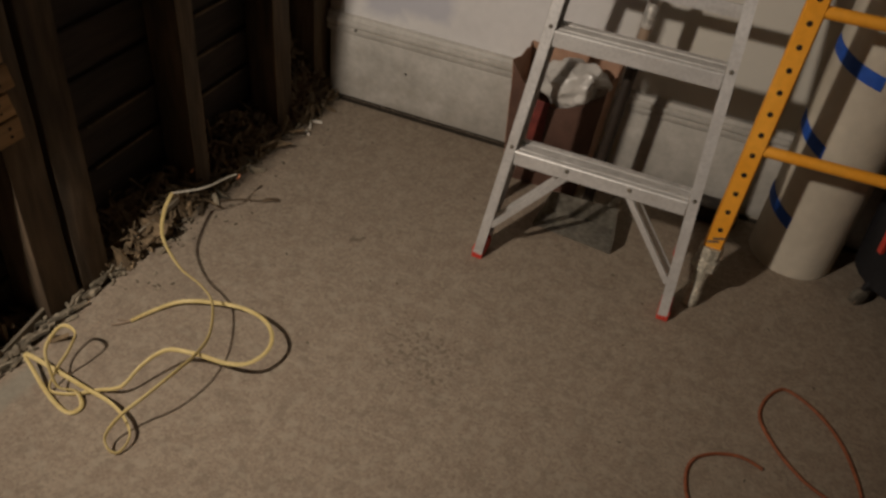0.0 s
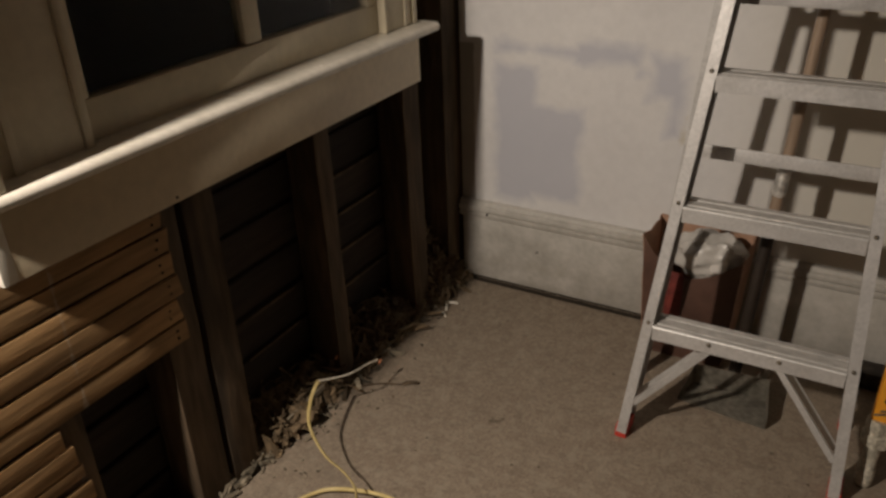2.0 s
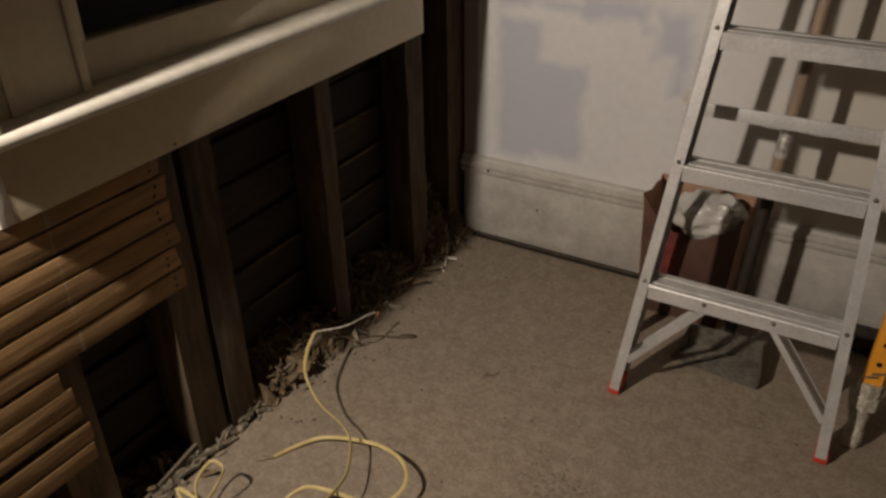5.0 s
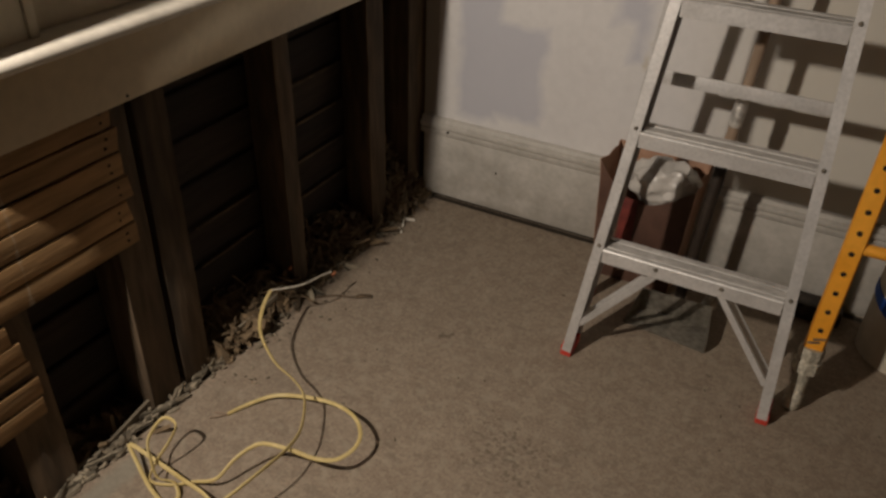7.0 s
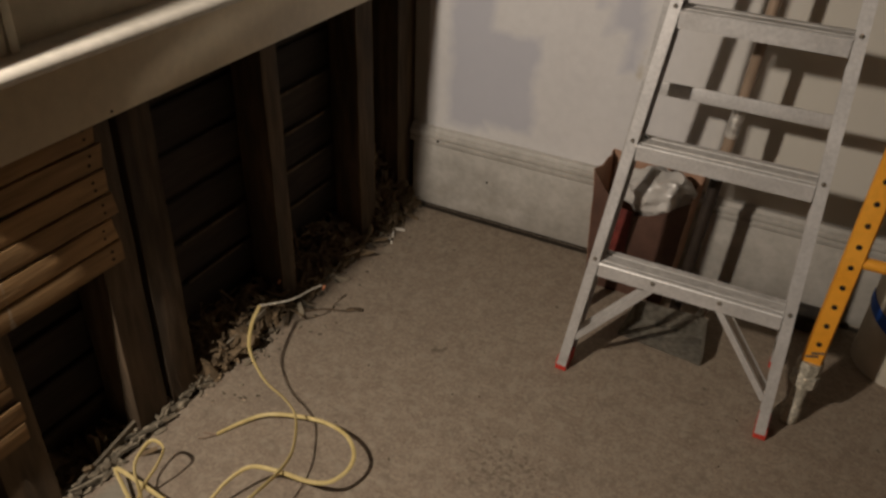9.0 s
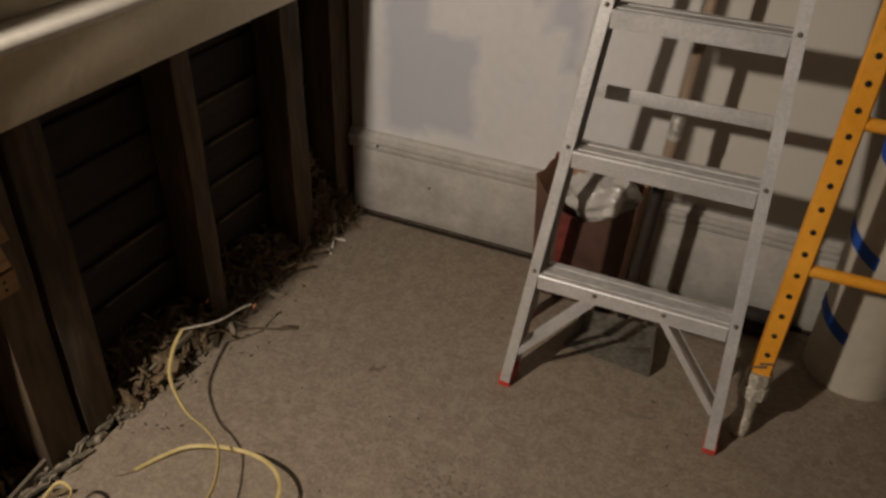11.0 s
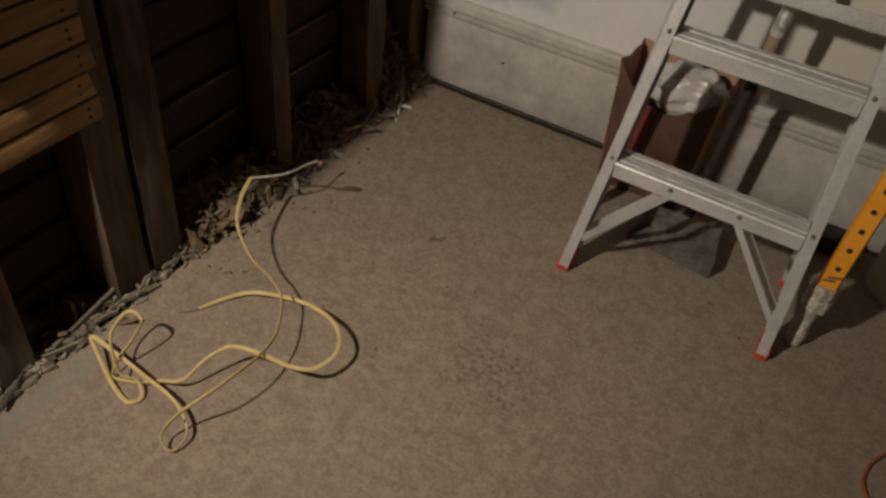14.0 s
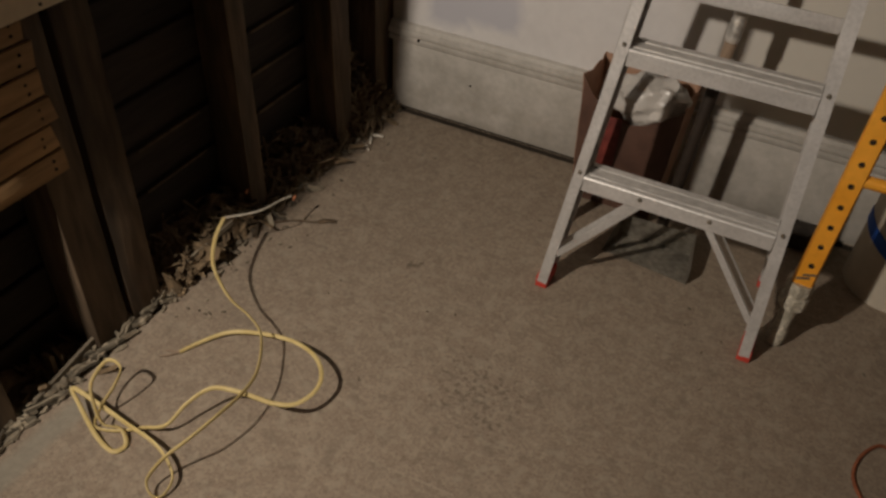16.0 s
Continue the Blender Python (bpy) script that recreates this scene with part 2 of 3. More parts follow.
M_YELLOW = mat("yellow_cable_jacket", (0.54, 0.42, 0.165), (0.64, 0.52, 0.24), 20, 0.45, 0.1, 90, speck=0.08)
M_WHITEWIRE = mat("white_wire", (0.62, 0.58, 0.48), (0.7, 0.66, 0.55), 20, 0.5, 0.1, 90)
M_NUT = mat("orange_wire_nut", (0.55, 0.20, 0.09), (0.66, 0.28, 0.14), 20, 0.4, 0.1, 90)
M_CORD = mat("orange_cord_rubber", (0.24, 0.075, 0.034), (0.30, 0.10, 0.046), 20, 0.5, 0.1, 90)
M_BLACK = mat("black_plastic", (0.010, 0.010, 0.012), (0.018, 0.018, 0.020), 10, 0.6, 0.2, 90)
M_PAN = mat("dusty_galvanised_sheet", (0.27, 0.25, 0.205), (0.44, 0.41, 0.345), 9, 0.4, 0.3, 70, metal=0.25, speck=0.25)
M_DUSTWOOD = mat("dusty_grey_wood", (0.12, 0.10, 0.07), (0.24, 0.205, 0.15), 14, 0.9, 0.5, 70, speck=0.3, stretch=(1, 0.2, 1))
M_BLACKPIPE = mat("grey_stone_dirt", (0.10, 0.09, 0.07), (0.2, 0.17, 0.13), 20, 0.9, 0.4, 60)
M_GLASS = bpy.data.materials.new("window_glass")
_n, _l = nodes_of(M_GLASS)
_b = _n["Principled BSDF"]
_b.inputs["Base Color"].default_value = (0.9, 0.92, 0.9, 1)
_b.inputs["Transmission Weight"].default_value, _b.inputs["Roughness"].default_value, _b.inputs["IOR"].default_value = 1.0, 0.2, 1.2
M_NIGHT = mat("night_outside", (0.003, 0.003, 0.002), (0.010, 0.010, 0.008), 5, 0.9, 0.0, 20, stretch=(1, 2.5, 0.15), speck=0.3)


# ---- building helpers: vertices are given in world metres ----
ORIGIN = {}


def thing(name, at, label, category, group="", kind=""):
    ob = new(name)
    ob.location = at
    ob.empty_display_size = 0.05
    ORIGIN[ob] = Vector(at)
    return tagged(ob, label, category, group, kind)


def finish(name, bm, material, at, smooth):
    bmesh.ops.recalc_face_normals(bm, faces=bm.faces)
    bmesh.ops.translate(bm, verts=bm.verts, vec=-Vector(at))
    me = bpy.data.meshes.new(name)
    bm.to_mesh(me)
    bm.free()
    me.materials.append(material)
    if smooth:
        for p in me.polygons:
            p.use_smooth = True
        me.set_sharp_from_angle(angle=radians(38))
    return new(name, me)


def part(name, bm, material, parent, label="", smooth=True):
    ob = finish(name, bm, material, ORIGIN[parent], smooth)
    ob.parent = parent
    ORIGIN[ob] = ORIGIN[parent]
    return tagged(ob, label)


def single(name, bm, material, at, label, category, group="", kind="", smooth=True):
    ob = finish(name, bm, material, at, smooth)
    ob.location = at
    ORIGIN[ob] = Vector(at)
    return tagged(ob, label, category, group, kind)


def box(lo, hi, bevel=0.0, bm=None):
    bm = bm or bmesh.new()
    vs = bmesh.ops.create_cube(bm, size=1)["verts"]
    for v in vs:
        v.co = Vector([lo[i] + (v.co[i] + 0.5) * (hi[i] - lo[i]) for i in range(3)])
    if bevel:
        es = {e for v in vs for e in v.link_edges}
        bmesh.ops.bevel(bm, geom=list(es), offset=bevel, segments=2, affect="EDGES", profile=0.6)
    return bm


def beam(a, b, w, d, side=(1, 0, 0), bevel=0.0, bm=None, channel=0.0, open_to=1):
    """A bar from a to b, w wide along side and d deep across it; with channel, a U of that wall thickness."""
    bm = bm or bmesh.new()
    a, b = Vector(a), Vector(b)
    z = (b - a).normalized()
    x = (Vector(side) - z * z.dot(Vector(side))).normalized()
    y = z.cross(x)
    if channel:
        t, s = channel, open_to
        prof = [(-w / 2, -d / 2), (w / 2, -d / 2), (w / 2, -d / 2 + t), (-w / 2 + t, -d / 2 + t), (-w / 2 + t, d / 2 - t), (w / 2, d / 2 - t), (w / 2, d / 2), (-w / 2, d / 2)]
        prof = [(p * s, q) for p, q in prof]
    else:
        prof = [(-w / 2, -d / 2), (w / 2, -d / 2), (w / 2, d / 2), (-w / 2, d / 2)]
    rings = [[bm.verts.new(c + x * p + y * q) for p, q in prof] for c in (a, b)]
    k = len(prof)
    faces = [bm.faces.new((rings[0][i], rings[0][(i + 1) % k], rings[1][(i + 1) % k], rings[1][i])) for i in range(k)]
    bm.faces.new(rings[0][::-1])
    bm.faces.new(rings[1])
    if bevel:
        es = {e for r in rings for v in r for e in v.link_edges}
        bmesh.ops.bevel(bm, geom=list(es), offset=bevel, segments=1, affect="EDGES")
    return bm


def lathe(a, b, profile, seg=20, bm=None):
    """A turned solid about the line from a to b; profile: (fraction along it, radius)."""
    bm = bm or bmesh.new()
    a, b = Vector(a), Vector(b)
    z = (b - a).normalized()
    x = z.orthogonal().normalized()
    y = z.cross(x)
    rings = []
    for f, r in profile:
        c = a.lerp(b, f)
        rings.append([bm.verts.new(c + (x * math.cos(2 * math.pi * i / seg) + y * math.sin(2 * math.pi * i / seg)) * r) for i in range(seg)])
    for p, q in zip(rings, rings[1:]):
        for i in range(seg):
            bm.faces.new((p[i], p[(i + 1) % seg], q[(i + 1) % seg], q[i]))
    bm.faces.new(rings[0][::-1])
    bm.faces.new(rings[-1])
    return bm


def spline(pts, step=8):
    """Catmull-Rom through the points."""
    pts = [Vector(p) for p in pts]
    out = []
    for i in range(len(pts) - 1):
        p0, p1, p2, p3 = pts[max(i - 1, 0)], pts[i], pts[i + 1], pts[min(i + 2, len(pts) - 1)]
        for s in range(step):
            t = s / step
            out.append(0.5 * (2 * p1 + (p2 - p0) * t + (2 * p0 - 5 * p1 + 4 * p2 - p3) * t * t + (3 * p1 - p0 - 3 * p2 + p3) * t ** 3))
    return out + [pts[-1]]


def cord(pts, rx, ry, seg=8, step=8, bm=None, twist=0.0):
    """A cable of oval section through the points, kept flat side up."""
    bm = bm or bmesh.new()
    line = spline(pts, step)
    rings = []
    for i, p in enumerate(line):
        d = (line[min(i + 1, len(line) - 1)] - line[max(i - 1, 0)]).normalized()
        x = d.cross(Vector((0, 0, 1)))
        x = x.normalized() if x.length > 0.05 else Vector((1, 0, 0))
        y = x.cross(d).normalized()
        a = twist * math.sin(i * 0.021)
        x, y = x * math.cos(a) + y * math.sin(a), y * math.cos(a) - x * math.sin(a)
        rings.append([bm.verts.new(p + x * rx * math.cos(2 * math.pi * k / seg) + y * ry * math.sin(2 * math.pi * k / seg)) for k in range(seg)])
    for p, q in zip(rings, rings[1:]):
        for k in range(seg):
            bm.faces.new((p[k], p[(k + 1) % seg], q[(k + 1) % seg], q[k]))
    bm.faces.new(rings[0][::-1])
    bm.faces.new(rings[-1])
    return bm


def extrude_profile(prof, a, b, plane):
    """A moulding: a closed profile in 'xz' or 'yz', run from a to b along the other axis."""
    bm = bmesh.new()
    rings = []
    for s in (a, b):
        rings.append([bm.verts.new((u, s, v) if plane == "xz" else (s, u, v)) for u, v in prof])
    k = len(prof)
    for i in range(k):
        bm.faces.new((rings[0][i], rings[0][(i + 1) % k], rings[1][(i + 1) % k], rings[1][i]))
    bm.faces.new(rings[0])
    bm.faces.new(rings[1][::-1])
    return bm


# ---- the room ----
EAST, SOUTH, TOP = 3.3, -4.2, 2.6
bm = box((0.0, SOUTH - 0.15, -0.03), (EAST + 0.15, 0.15, 0.0), 0.004)
floor = single("floor", bm, M_FLOOR, (0, 0, 0), "worn speckled beige floor with scuffs, dirt and a painted gap shade line", "floor", kind="structure")
single("ground", box((-0.4, SOUTH - 0.15, -0.2), (EAST + 0.3, 0.4, -0.035)), M_DIRT, (0, 0, 0), "black dirty ground under the open wall", "ground", kind="structure")
single("ceiling", box((-0.16, SOUTH - 0.15, TOP), (EAST + 0.15, 0.16, TOP + 0.12)), M_ROOM, (0, 0, 0), "plain tan plaster ceiling over the room", "ceiling", kind="structure")
single("wall_east", box((EAST, SOUTH, -0.02), (EAST + 0.12, 0.012, TOP)), M_ROOM, (0, 0, 0), "plain tan side wall", "wall", kind="structure")
single("wall_south", box((-0.15, SOUTH - 0.12, -0.02), (EAST + 0.12, SOUTH, TOP)), M_ROOM, (0, 0, 0), "plain tan end wall", "wall", kind="structure")
wall_n = single("wall_north", box((-0.012, 0.012, -0.02), (EAST + 0.12, 0.13, TOP), 0.003), M_WALL, (0, 0, 0), "white plaster wall with blue-grey filler patches and painted shade in corner and foot", "wall", kind="structure")

# baseboard with a stepped cap
bb = thing("baseboard", (0, 0, 0), "tall dirty white painted baseboard with moulded cap", "baseboard", kind="structure")
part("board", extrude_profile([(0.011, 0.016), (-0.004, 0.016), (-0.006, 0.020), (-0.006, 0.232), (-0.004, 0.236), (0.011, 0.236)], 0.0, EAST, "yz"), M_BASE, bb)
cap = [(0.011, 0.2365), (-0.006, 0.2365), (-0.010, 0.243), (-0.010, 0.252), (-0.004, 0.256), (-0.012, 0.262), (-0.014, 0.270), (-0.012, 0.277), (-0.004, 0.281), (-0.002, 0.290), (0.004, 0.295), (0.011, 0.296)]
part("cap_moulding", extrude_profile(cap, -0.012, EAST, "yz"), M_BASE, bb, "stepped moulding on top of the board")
for x, z in ((0.089, 0.254), (0.269, 0.153), (0.82, 0.25)):
    part("nail_head", lathe((x, -0.0125 if z > 0.2 else -0.0085, z), (x, 0.002, z), [(0, 0.0035), (1, 0.0035)], 8), M_HOLE, bb)

# ---- the opened window wall ----
wall_w = thing("wall_west", (0, 0, 0), "stripped wall with bare studs and sheathing below a window", "wall", kind="structure")
studs = [(-1.56, -1.462, 0.0), (-1.245, -1.158, 0.0), (-1.141, -1.056, 0.0), (-0.712, -0.652, 0.006), (-0.308, -0.222, 0.008), (-0.075, 0.13, 0.0), (-2.0, -1.94, 0.0), (-2.45, -2.39, 0.0), (-3.0, -2.94, 0.0), (-3.6, -3.54, 0.0)]
rs = random.Random(4)
for y0, y1, tilt in studs:
    bm = box((-0.115, y0, -0.06), (-0.0215, y1, 0.775 if -1.4 < y0 < -0.3 else TOP), 0.003)
    for e in range(3):
        bmesh.ops.subdivide_edges(bm, edges=[e2 for e2 in bm.edges if abs(e2.verts[0].co.z - e2.verts[1].co.z) > 0.15], cuts=1)
    for v in bm.verts:
        v.co.y += tilt * (1 - v.co.z / 0.7) + rs.uniform(-0.0015, 0.0015)
        v.co.x += rs.uniform(-0.0015, 0.001)
    part("stud", bm, M_STUD, wall_w)
part("header", box((-0.115, -1.46, 0.776), (-0.022, -0.21, 0.86), 0.004), M_STUD, wall_w)
part("sill_plate", box((-0.117, SOUTH, -0.034), (-0.045, 0.0, -0.004), 0.004), M_STUD, wall_w)
z = -0.026
while z < TOP:
    h = 0.113
    if z < 0.83:
        spans = [(SOUTH, 0.15)]
    else:
        spans = [(SOUTH, -1.42), (-0.33, 0.15)] if z < 2.2 else [(SOUTH, 0.15)]
    for y0, y1 in spans:
        bm = bmesh.new()
        lip = rs.uniform(-0.002, 0.002)
        prof = [(-0.150, z), (-0.130, z), (-0.129 + lip, z + 0.004), (-0.1185 + lip, z + h - 0.004), (-0.121 + lip, z + h), (-0.150, z + h)]
        rings = [[bm.verts.new((u, y, v)) for u, v in prof] for y in (y0, y1)]
        for i in range(6):
            bm.faces.new((rings[0][i], rings[0][(i + 1) % 6], rings[1][(i + 1) % 6], rings[1][i]))
        bm.faces.new(rings[0])
        bm.faces.new(rings[1][::-1])
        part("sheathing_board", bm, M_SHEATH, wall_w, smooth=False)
    z += 0.116
# strips of lighter wood added to stand for board edges catching light
for y0, y1, zs in ((-0.545, -0.335, (0.086, 0.203, 0.318, 0.434, 0.55)), (-0.96, -0.74, (0.203, 0.318)), (-0.20, -0.08, (0.434, 0.666))):
    for zl in zs:
        part("board_edge", beam((-0.1165, y0 + rs.uniform(-0.02, 0.02), zl + rs.uniform(-0.003, 0.003)), (-0.1165, y1 + rs.uniform(-0.01, 0.01), zl + rs.uniform(-0.003, 0.003)), 0.006, 0.007, (1, 0, 0), 0.0008), M_STUD, wall_w)
part("tar_paper", box((-0.16, SOUTH, -0.06), (-0.151, 0.15, 0.86)), M_DIRT, wall_w)
# unseen wall panel, added to control bounced light
part("bare_boards", box((-0.0215, SOUTH, 0.757), (-0.012, -1.701, TOP), 0.003), M_ROOM, wall_w, "plain tan panel added out of view")
part("plaster", box((-0.0115, -1.70, 0.932), (0.0, -1.5575, TOP), 0.003), M_WALL, wall_w, "broken-off white plaster above the laths")
part("plaster_above", box((-0.0115, -1.521, 2.35), (0.0, 0.011, TOP), 0.003), M_WALL, wall_w, "white plaster over the window")

# laths: six long ones, then short broken ones
laths = []
zz = 0.4555
for i in range(7):
    laths.append((zz, 0.0455 if i < 6 else 0.030, -2.6 if i < 6 else -1.515, -1.194 + rs.uniform(-0.008, 0.006)))
    zz += 0.0522
zz = 0.4555 - 0.0515
for i, (end, hh) in enumerate(((-1.513, 0.042), (-1.498, 0.043), (-1.492, 0.028), (-1.484, 0.042), (-1.489, 0.04))):
    laths.append((zz + 0.042 - hh, hh, -2.6, end))
    zz -= 0.047
for z0, h, y0, y1 in laths:
    bm = box((-0.0205, y0, z0), (-0.0122 + rs.uniform(-0.001, 0.001), y1, z0 + h), 0.0015)
    bmesh.ops.subdivide_edges(bm, edges=[e for e in bm.edges if abs(e.verts[0].co.y - e.verts[1].co.y) > 0.3], cuts=9)
    sag = rs.uniform(-0.002, 0.002)
    for v in bm.verts:
        v.co.z += 0.0007 * math.sin(v.co.y * 9 + z0 * 60) + 0.5 * sag * (v.co.y + 1.2)
        if v.co.y > -1.25:
            v.co.y += 0.006 * math.sin(v.co.z * 260)
    lath = part("lath", bm, M_LATH, wall_w)
    if y1 > -1.3:
        for dz in (0.3, 0.68):
            q = Vector((-0.0122, y1 - 0.028 + rs.uniform(-0.004, 0.004), z0 + h * dz))
            part("nail_head", lathe(q - Vector((0.002, 0, 0)), q + Vector((0.0016, 0, 0)), [(0, 0.0032), (0.7, 0.0032), (1, 0.002)], 8), M_HOLE, lath)

# ---- the window ----
win = thing("window_1", (0, -0.9, 0.9), "cream painted wooden window with deep stool and apron", "window", kind="structure")
part("apron", box((0.0005, -1.518, 0.7655), (0.0215, -0.277, 0.892), 0.002), M_TRIM, win)
part("apron_moulding", extrude_profile([(0.0, 0.8925), (0.0225, 0.8925), (0.026, 0.896), (0.032, 0.899), (0.040, 0.901), (0.0, 0.901)], -1.53, -0.268, "xz"), M_TRIM, win)
stool_prof = [(-0.05, 0.9015), (0.066, 0.9015), (0.073, 0.905), (0.076, 0.912), (0.075, 0.919), (0.070, 0.9245), (0.062, 0.9265), (-0.05, 0.9265)]
# far end lengthened out of view to shade the apron and laths
part("window_sill", extrude_profile(stool_prof, -1.602, -0.255, "xz"), M_STOOL, win, "rounded glossy stool board")
part("apron_return", box((-0.06, -1.545, 0.767), (0.0235, -1.5185, 0.9008), 0.002), M_STOOL, win, "white painted return at the end of the apron")
# casings
part("casing", box((0.0005, -1.517, 0.927), (0.0195, -1.345, 2.3), 0.003), M_SASH, win)
part("casing_bead", box((0.0, -1.3445, 0.927), (0.0245, -1.327, 2.3), 0.004), M_SASH, win)
part("casing_bead", box((0.0197, -1.475, 0.927), (0.0245, -1.46, 2.3), 0.002), M_SASH, win)
part("casing", box((0.0005, -0.42, 0.927), (0.0195, -0.287, 2.3), 0.003), M_SASH, win)
part("casing_bead", box((0.0, -0.4375, 0.927), (0.0245, -0.4205, 2.3), 0.004), M_SASH, win)
part("casing_bead", box((0.0197, -0.345, 0.927), (0.0245, -0.33, 2.3), 0.002), M_SASH, win)
part("casing_bead", box((0.0197, -0.305, 0.927), (0.026, -0.288, 2.3), 0.002), M_SASH, win)
# added at the edge of view to block the lamp from casing and stool
part("back_band", box((0.0005, -1.556, 0.927), (0.066, -1.5185, 2.42), 0.005), M_SASH, win)
part("casing_head", box((0.0005, -1.517, 2.301), (0.021, -0.287, 2.42), 0.003), M_SASH, win)
for y0, y1 in ((-1.3445, -1.3385), (-0.4375, -0.4205)):
    part("jamb", box((-0.14, y0, 0.90), (-0.0005, y1, 2.3), 0.001), M_SASH, win)
part("jamb_head", box((-0.14, -1.338, 2.28), (0.0, -0.438, 2.3)), M_SASH, win)
part("outer_sill", box((-0.2, -1.40, 0.862), (-0.0505, -0.34, 0.90), 0.003), M_TRIM, win)
part("sash_rail", box((-0.035, -1.338, 0.9275), (0.0, -0.438, 0.999), 0.003), M_SASH, win, "lower sash rail")
part("stile", box((-0.035, -1.338, 0.9995), (0.0, -1.301, 1.62), 0.003), M_SASH, win)
part("stile", box((-0.035, -0.478, 0.9995), (0.0, -0.438, 1.62), 0.003), M_SASH, win)
part("muntin", box((-0.032, -0.914, 0.9995), (-0.003, -0.862, 1.579), 0.006), M_SASH, win)
part("meeting_rail", box((-0.035, -1.3005, 1.58), (0.0, -0.4785, 1.62), 0.003), M_SASH, win)
part("upper_stile", box((-0.075, -1.338, 1.60), (-0.04, -1.301, 2.28), 0.003), M_SASH, win)
part("upper_stile", box((-0.075, -0.478, 1.60), (-0.04, -0.438, 2.28), 0.003), M_SASH, win)
part("upper_rail", box((-0.075, -1.3005, 1.585), (-0.04, -0.4785, 1.62), 0.003), M_SASH, win)
for y0, y1 in ((-1.3005, -0.9145), (-0.8615, -0.4785)):
    p = part("pane", box((-0.021, y0, 0.9995), (-0.017, y1, 1.579)), M_GLASS, win)
    p.visible_shadow = False
p = part("upper_pane", box((-0.060, -1.3005, 1.6205), (-0.056, -0.4785, 2.279)), M_GLASS, win)
for y, z in ((-1.183, 0.776), (-0.86, 0.885), (-0.62, 0.90)):
    part("nail_head", lathe((0.019, y, z), (0.0228, y, z), [(0, 0.003), (1, 0.003)], 8), M_HOLE, win)
single("backdrop", box((-1.3, -4.5, -0.3), (-1.25, 2.0, 3.5)), M_NIGHT, (0, 0, 0), "dark night behind the window panes", "backdrop", kind="structure")


# ---- rubble along the foot of the wall ----
def flake(bm, c, size, thick, rnd, flat=0.5, slim=1.0):
    """One bent, uneven chip."""
    e = Euler((rnd.gauss(0, flat), rnd.gauss(0, flat), rnd.uniform(0, 6.3)))
    L, W = size * rnd.uniform(0.6, 2.0) * slim, size * rnd.uniform(0.25, 0.75) / slim
    bend = rnd.uniform(-0.3, 0.3) * L * slim
    top, bot = [], []
    for u, v in ((-1, -0.8), (-0.1, -1), (1, -0.6), (0.9, 0.7), (0, 1), (-0.9, 0.6)):
        p = Vector((u * L / 2 * rnd.uniform(0.7, 1.1), v * W / 2 * rnd.uniform(0.7, 1.1), bend * (u * u - 0.4)))
        for dz, lst in ((thick / 2, top), (-thick / 2, bot)):
            q = p + Vector((0, 0, dz))
            q.rotate(e)
            lst.append(bm.verts.new(q + Vector(c)))
    bm.faces.new(top)
    bm.faces.new(bot[::-1])
    for i in range(6):
        bm.faces.new((top[i], bot[i], bot[(i + 1) % 6], top[(i + 1) % 6]))


def heap(y0, y1, x0, x1, height, count, size, thick, seed, flat=0.7, base=0.0, slim=1.0, strands=0.33):
    rnd = random.Random(seed)
    bm = bmesh.new()
    for _ in range(count):
        u, w = rnd.random(), rnd.random()
        y = y0 + (y1 - y0) * u
        x = x0 + (x1 - x0) * w
        hump = (math.sin(math.pi * min(1, max(0, u))) ** 0.6) * (1 - w) ** 0.8
        z = base + 0.004 + height * hump * rnd.random() ** 0.5
        big = rnd.random() ** 3
        flake(bm, (x, y, z), size * (0.55 + 1.6 * big), thick * (0.6 + big), rnd, flat, slim)
    for _ in range(int(count * strands)):
        u, w = rnd.random(), rnd.random()
        c = Vector((x0 + (x1 - x0) * w, y0 + (y1 - y0) * u, base + 0.004 + height * (math.sin(math.pi * u) ** 0.6) * (1 - w) ** 0.8 * rnd.uniform(0.4, 1.05)))
        d = Vector((rnd.uniform(-0.6, 0.6), rnd.uniform(-1, 1), rnd.uniform(-0.4, 0.7))).normalized() * size * rnd.uniform(0.8, 2.2)
        k = Vector((rnd.uniform(-1, 1), rnd.uniform(-1, 1), rnd.uniform(-0.3, 1))) * size * 0.45
        k2 = Vector((rnd.uniform(-1, 1), rnd.uniform(-1, 1), rnd.uniform(-0.5, 0.6))) * size * 0.35
        r = rnd.uniform(0.0012, 0.0042)
        cord([c - d * 0.5, c - d * 0.15 + k, c + d * 0.2 + k2, c + d * 0.5], r, r * 0.45, 5, 3, bm)
    return bm


RUB = dict(category="rubble", kind="stuff")
single("insulation_heap", heap(-0.235, -0.01, -0.10, 0.022, 0.25, 170, 0.036, 0.003, 1, 1.1, slim=1.35, strands=2.0), M_FIBRE, (0, -0.1, 0), "shredded grey-brown insulation heaped in the wall corner", **RUB)
single("insulation_heap", heap(-0.66, -0.28, -0.10, 0.008, 0.11, 160, 0.038, 0.003, 2, 0.9, slim=1.35, strands=2.0), M_FIBRE, (0, -0.5, 0), "shredded brown insulation heaped between two studs", **RUB)
single("insulation_heap", heap(-1.06, -0.66, -0.10, 0.004, 0.12, 170, 0.038, 0.003, 3, 0.9, slim=1.35, strands=2.0), M_FIBRE, (0, -0.85, 0), "loose brown insulation and splinters between wall studs", **RUB)
single("insulation_heap", heap(-1.75, -1.04, -0.11, -0.02, 0.06, 260, 0.045, 0.006, 8, 0.8, -0.03), M_FIBRE, (0, -1.4, 0), "dark insulation scraps lying in the wall cavity", **RUB)
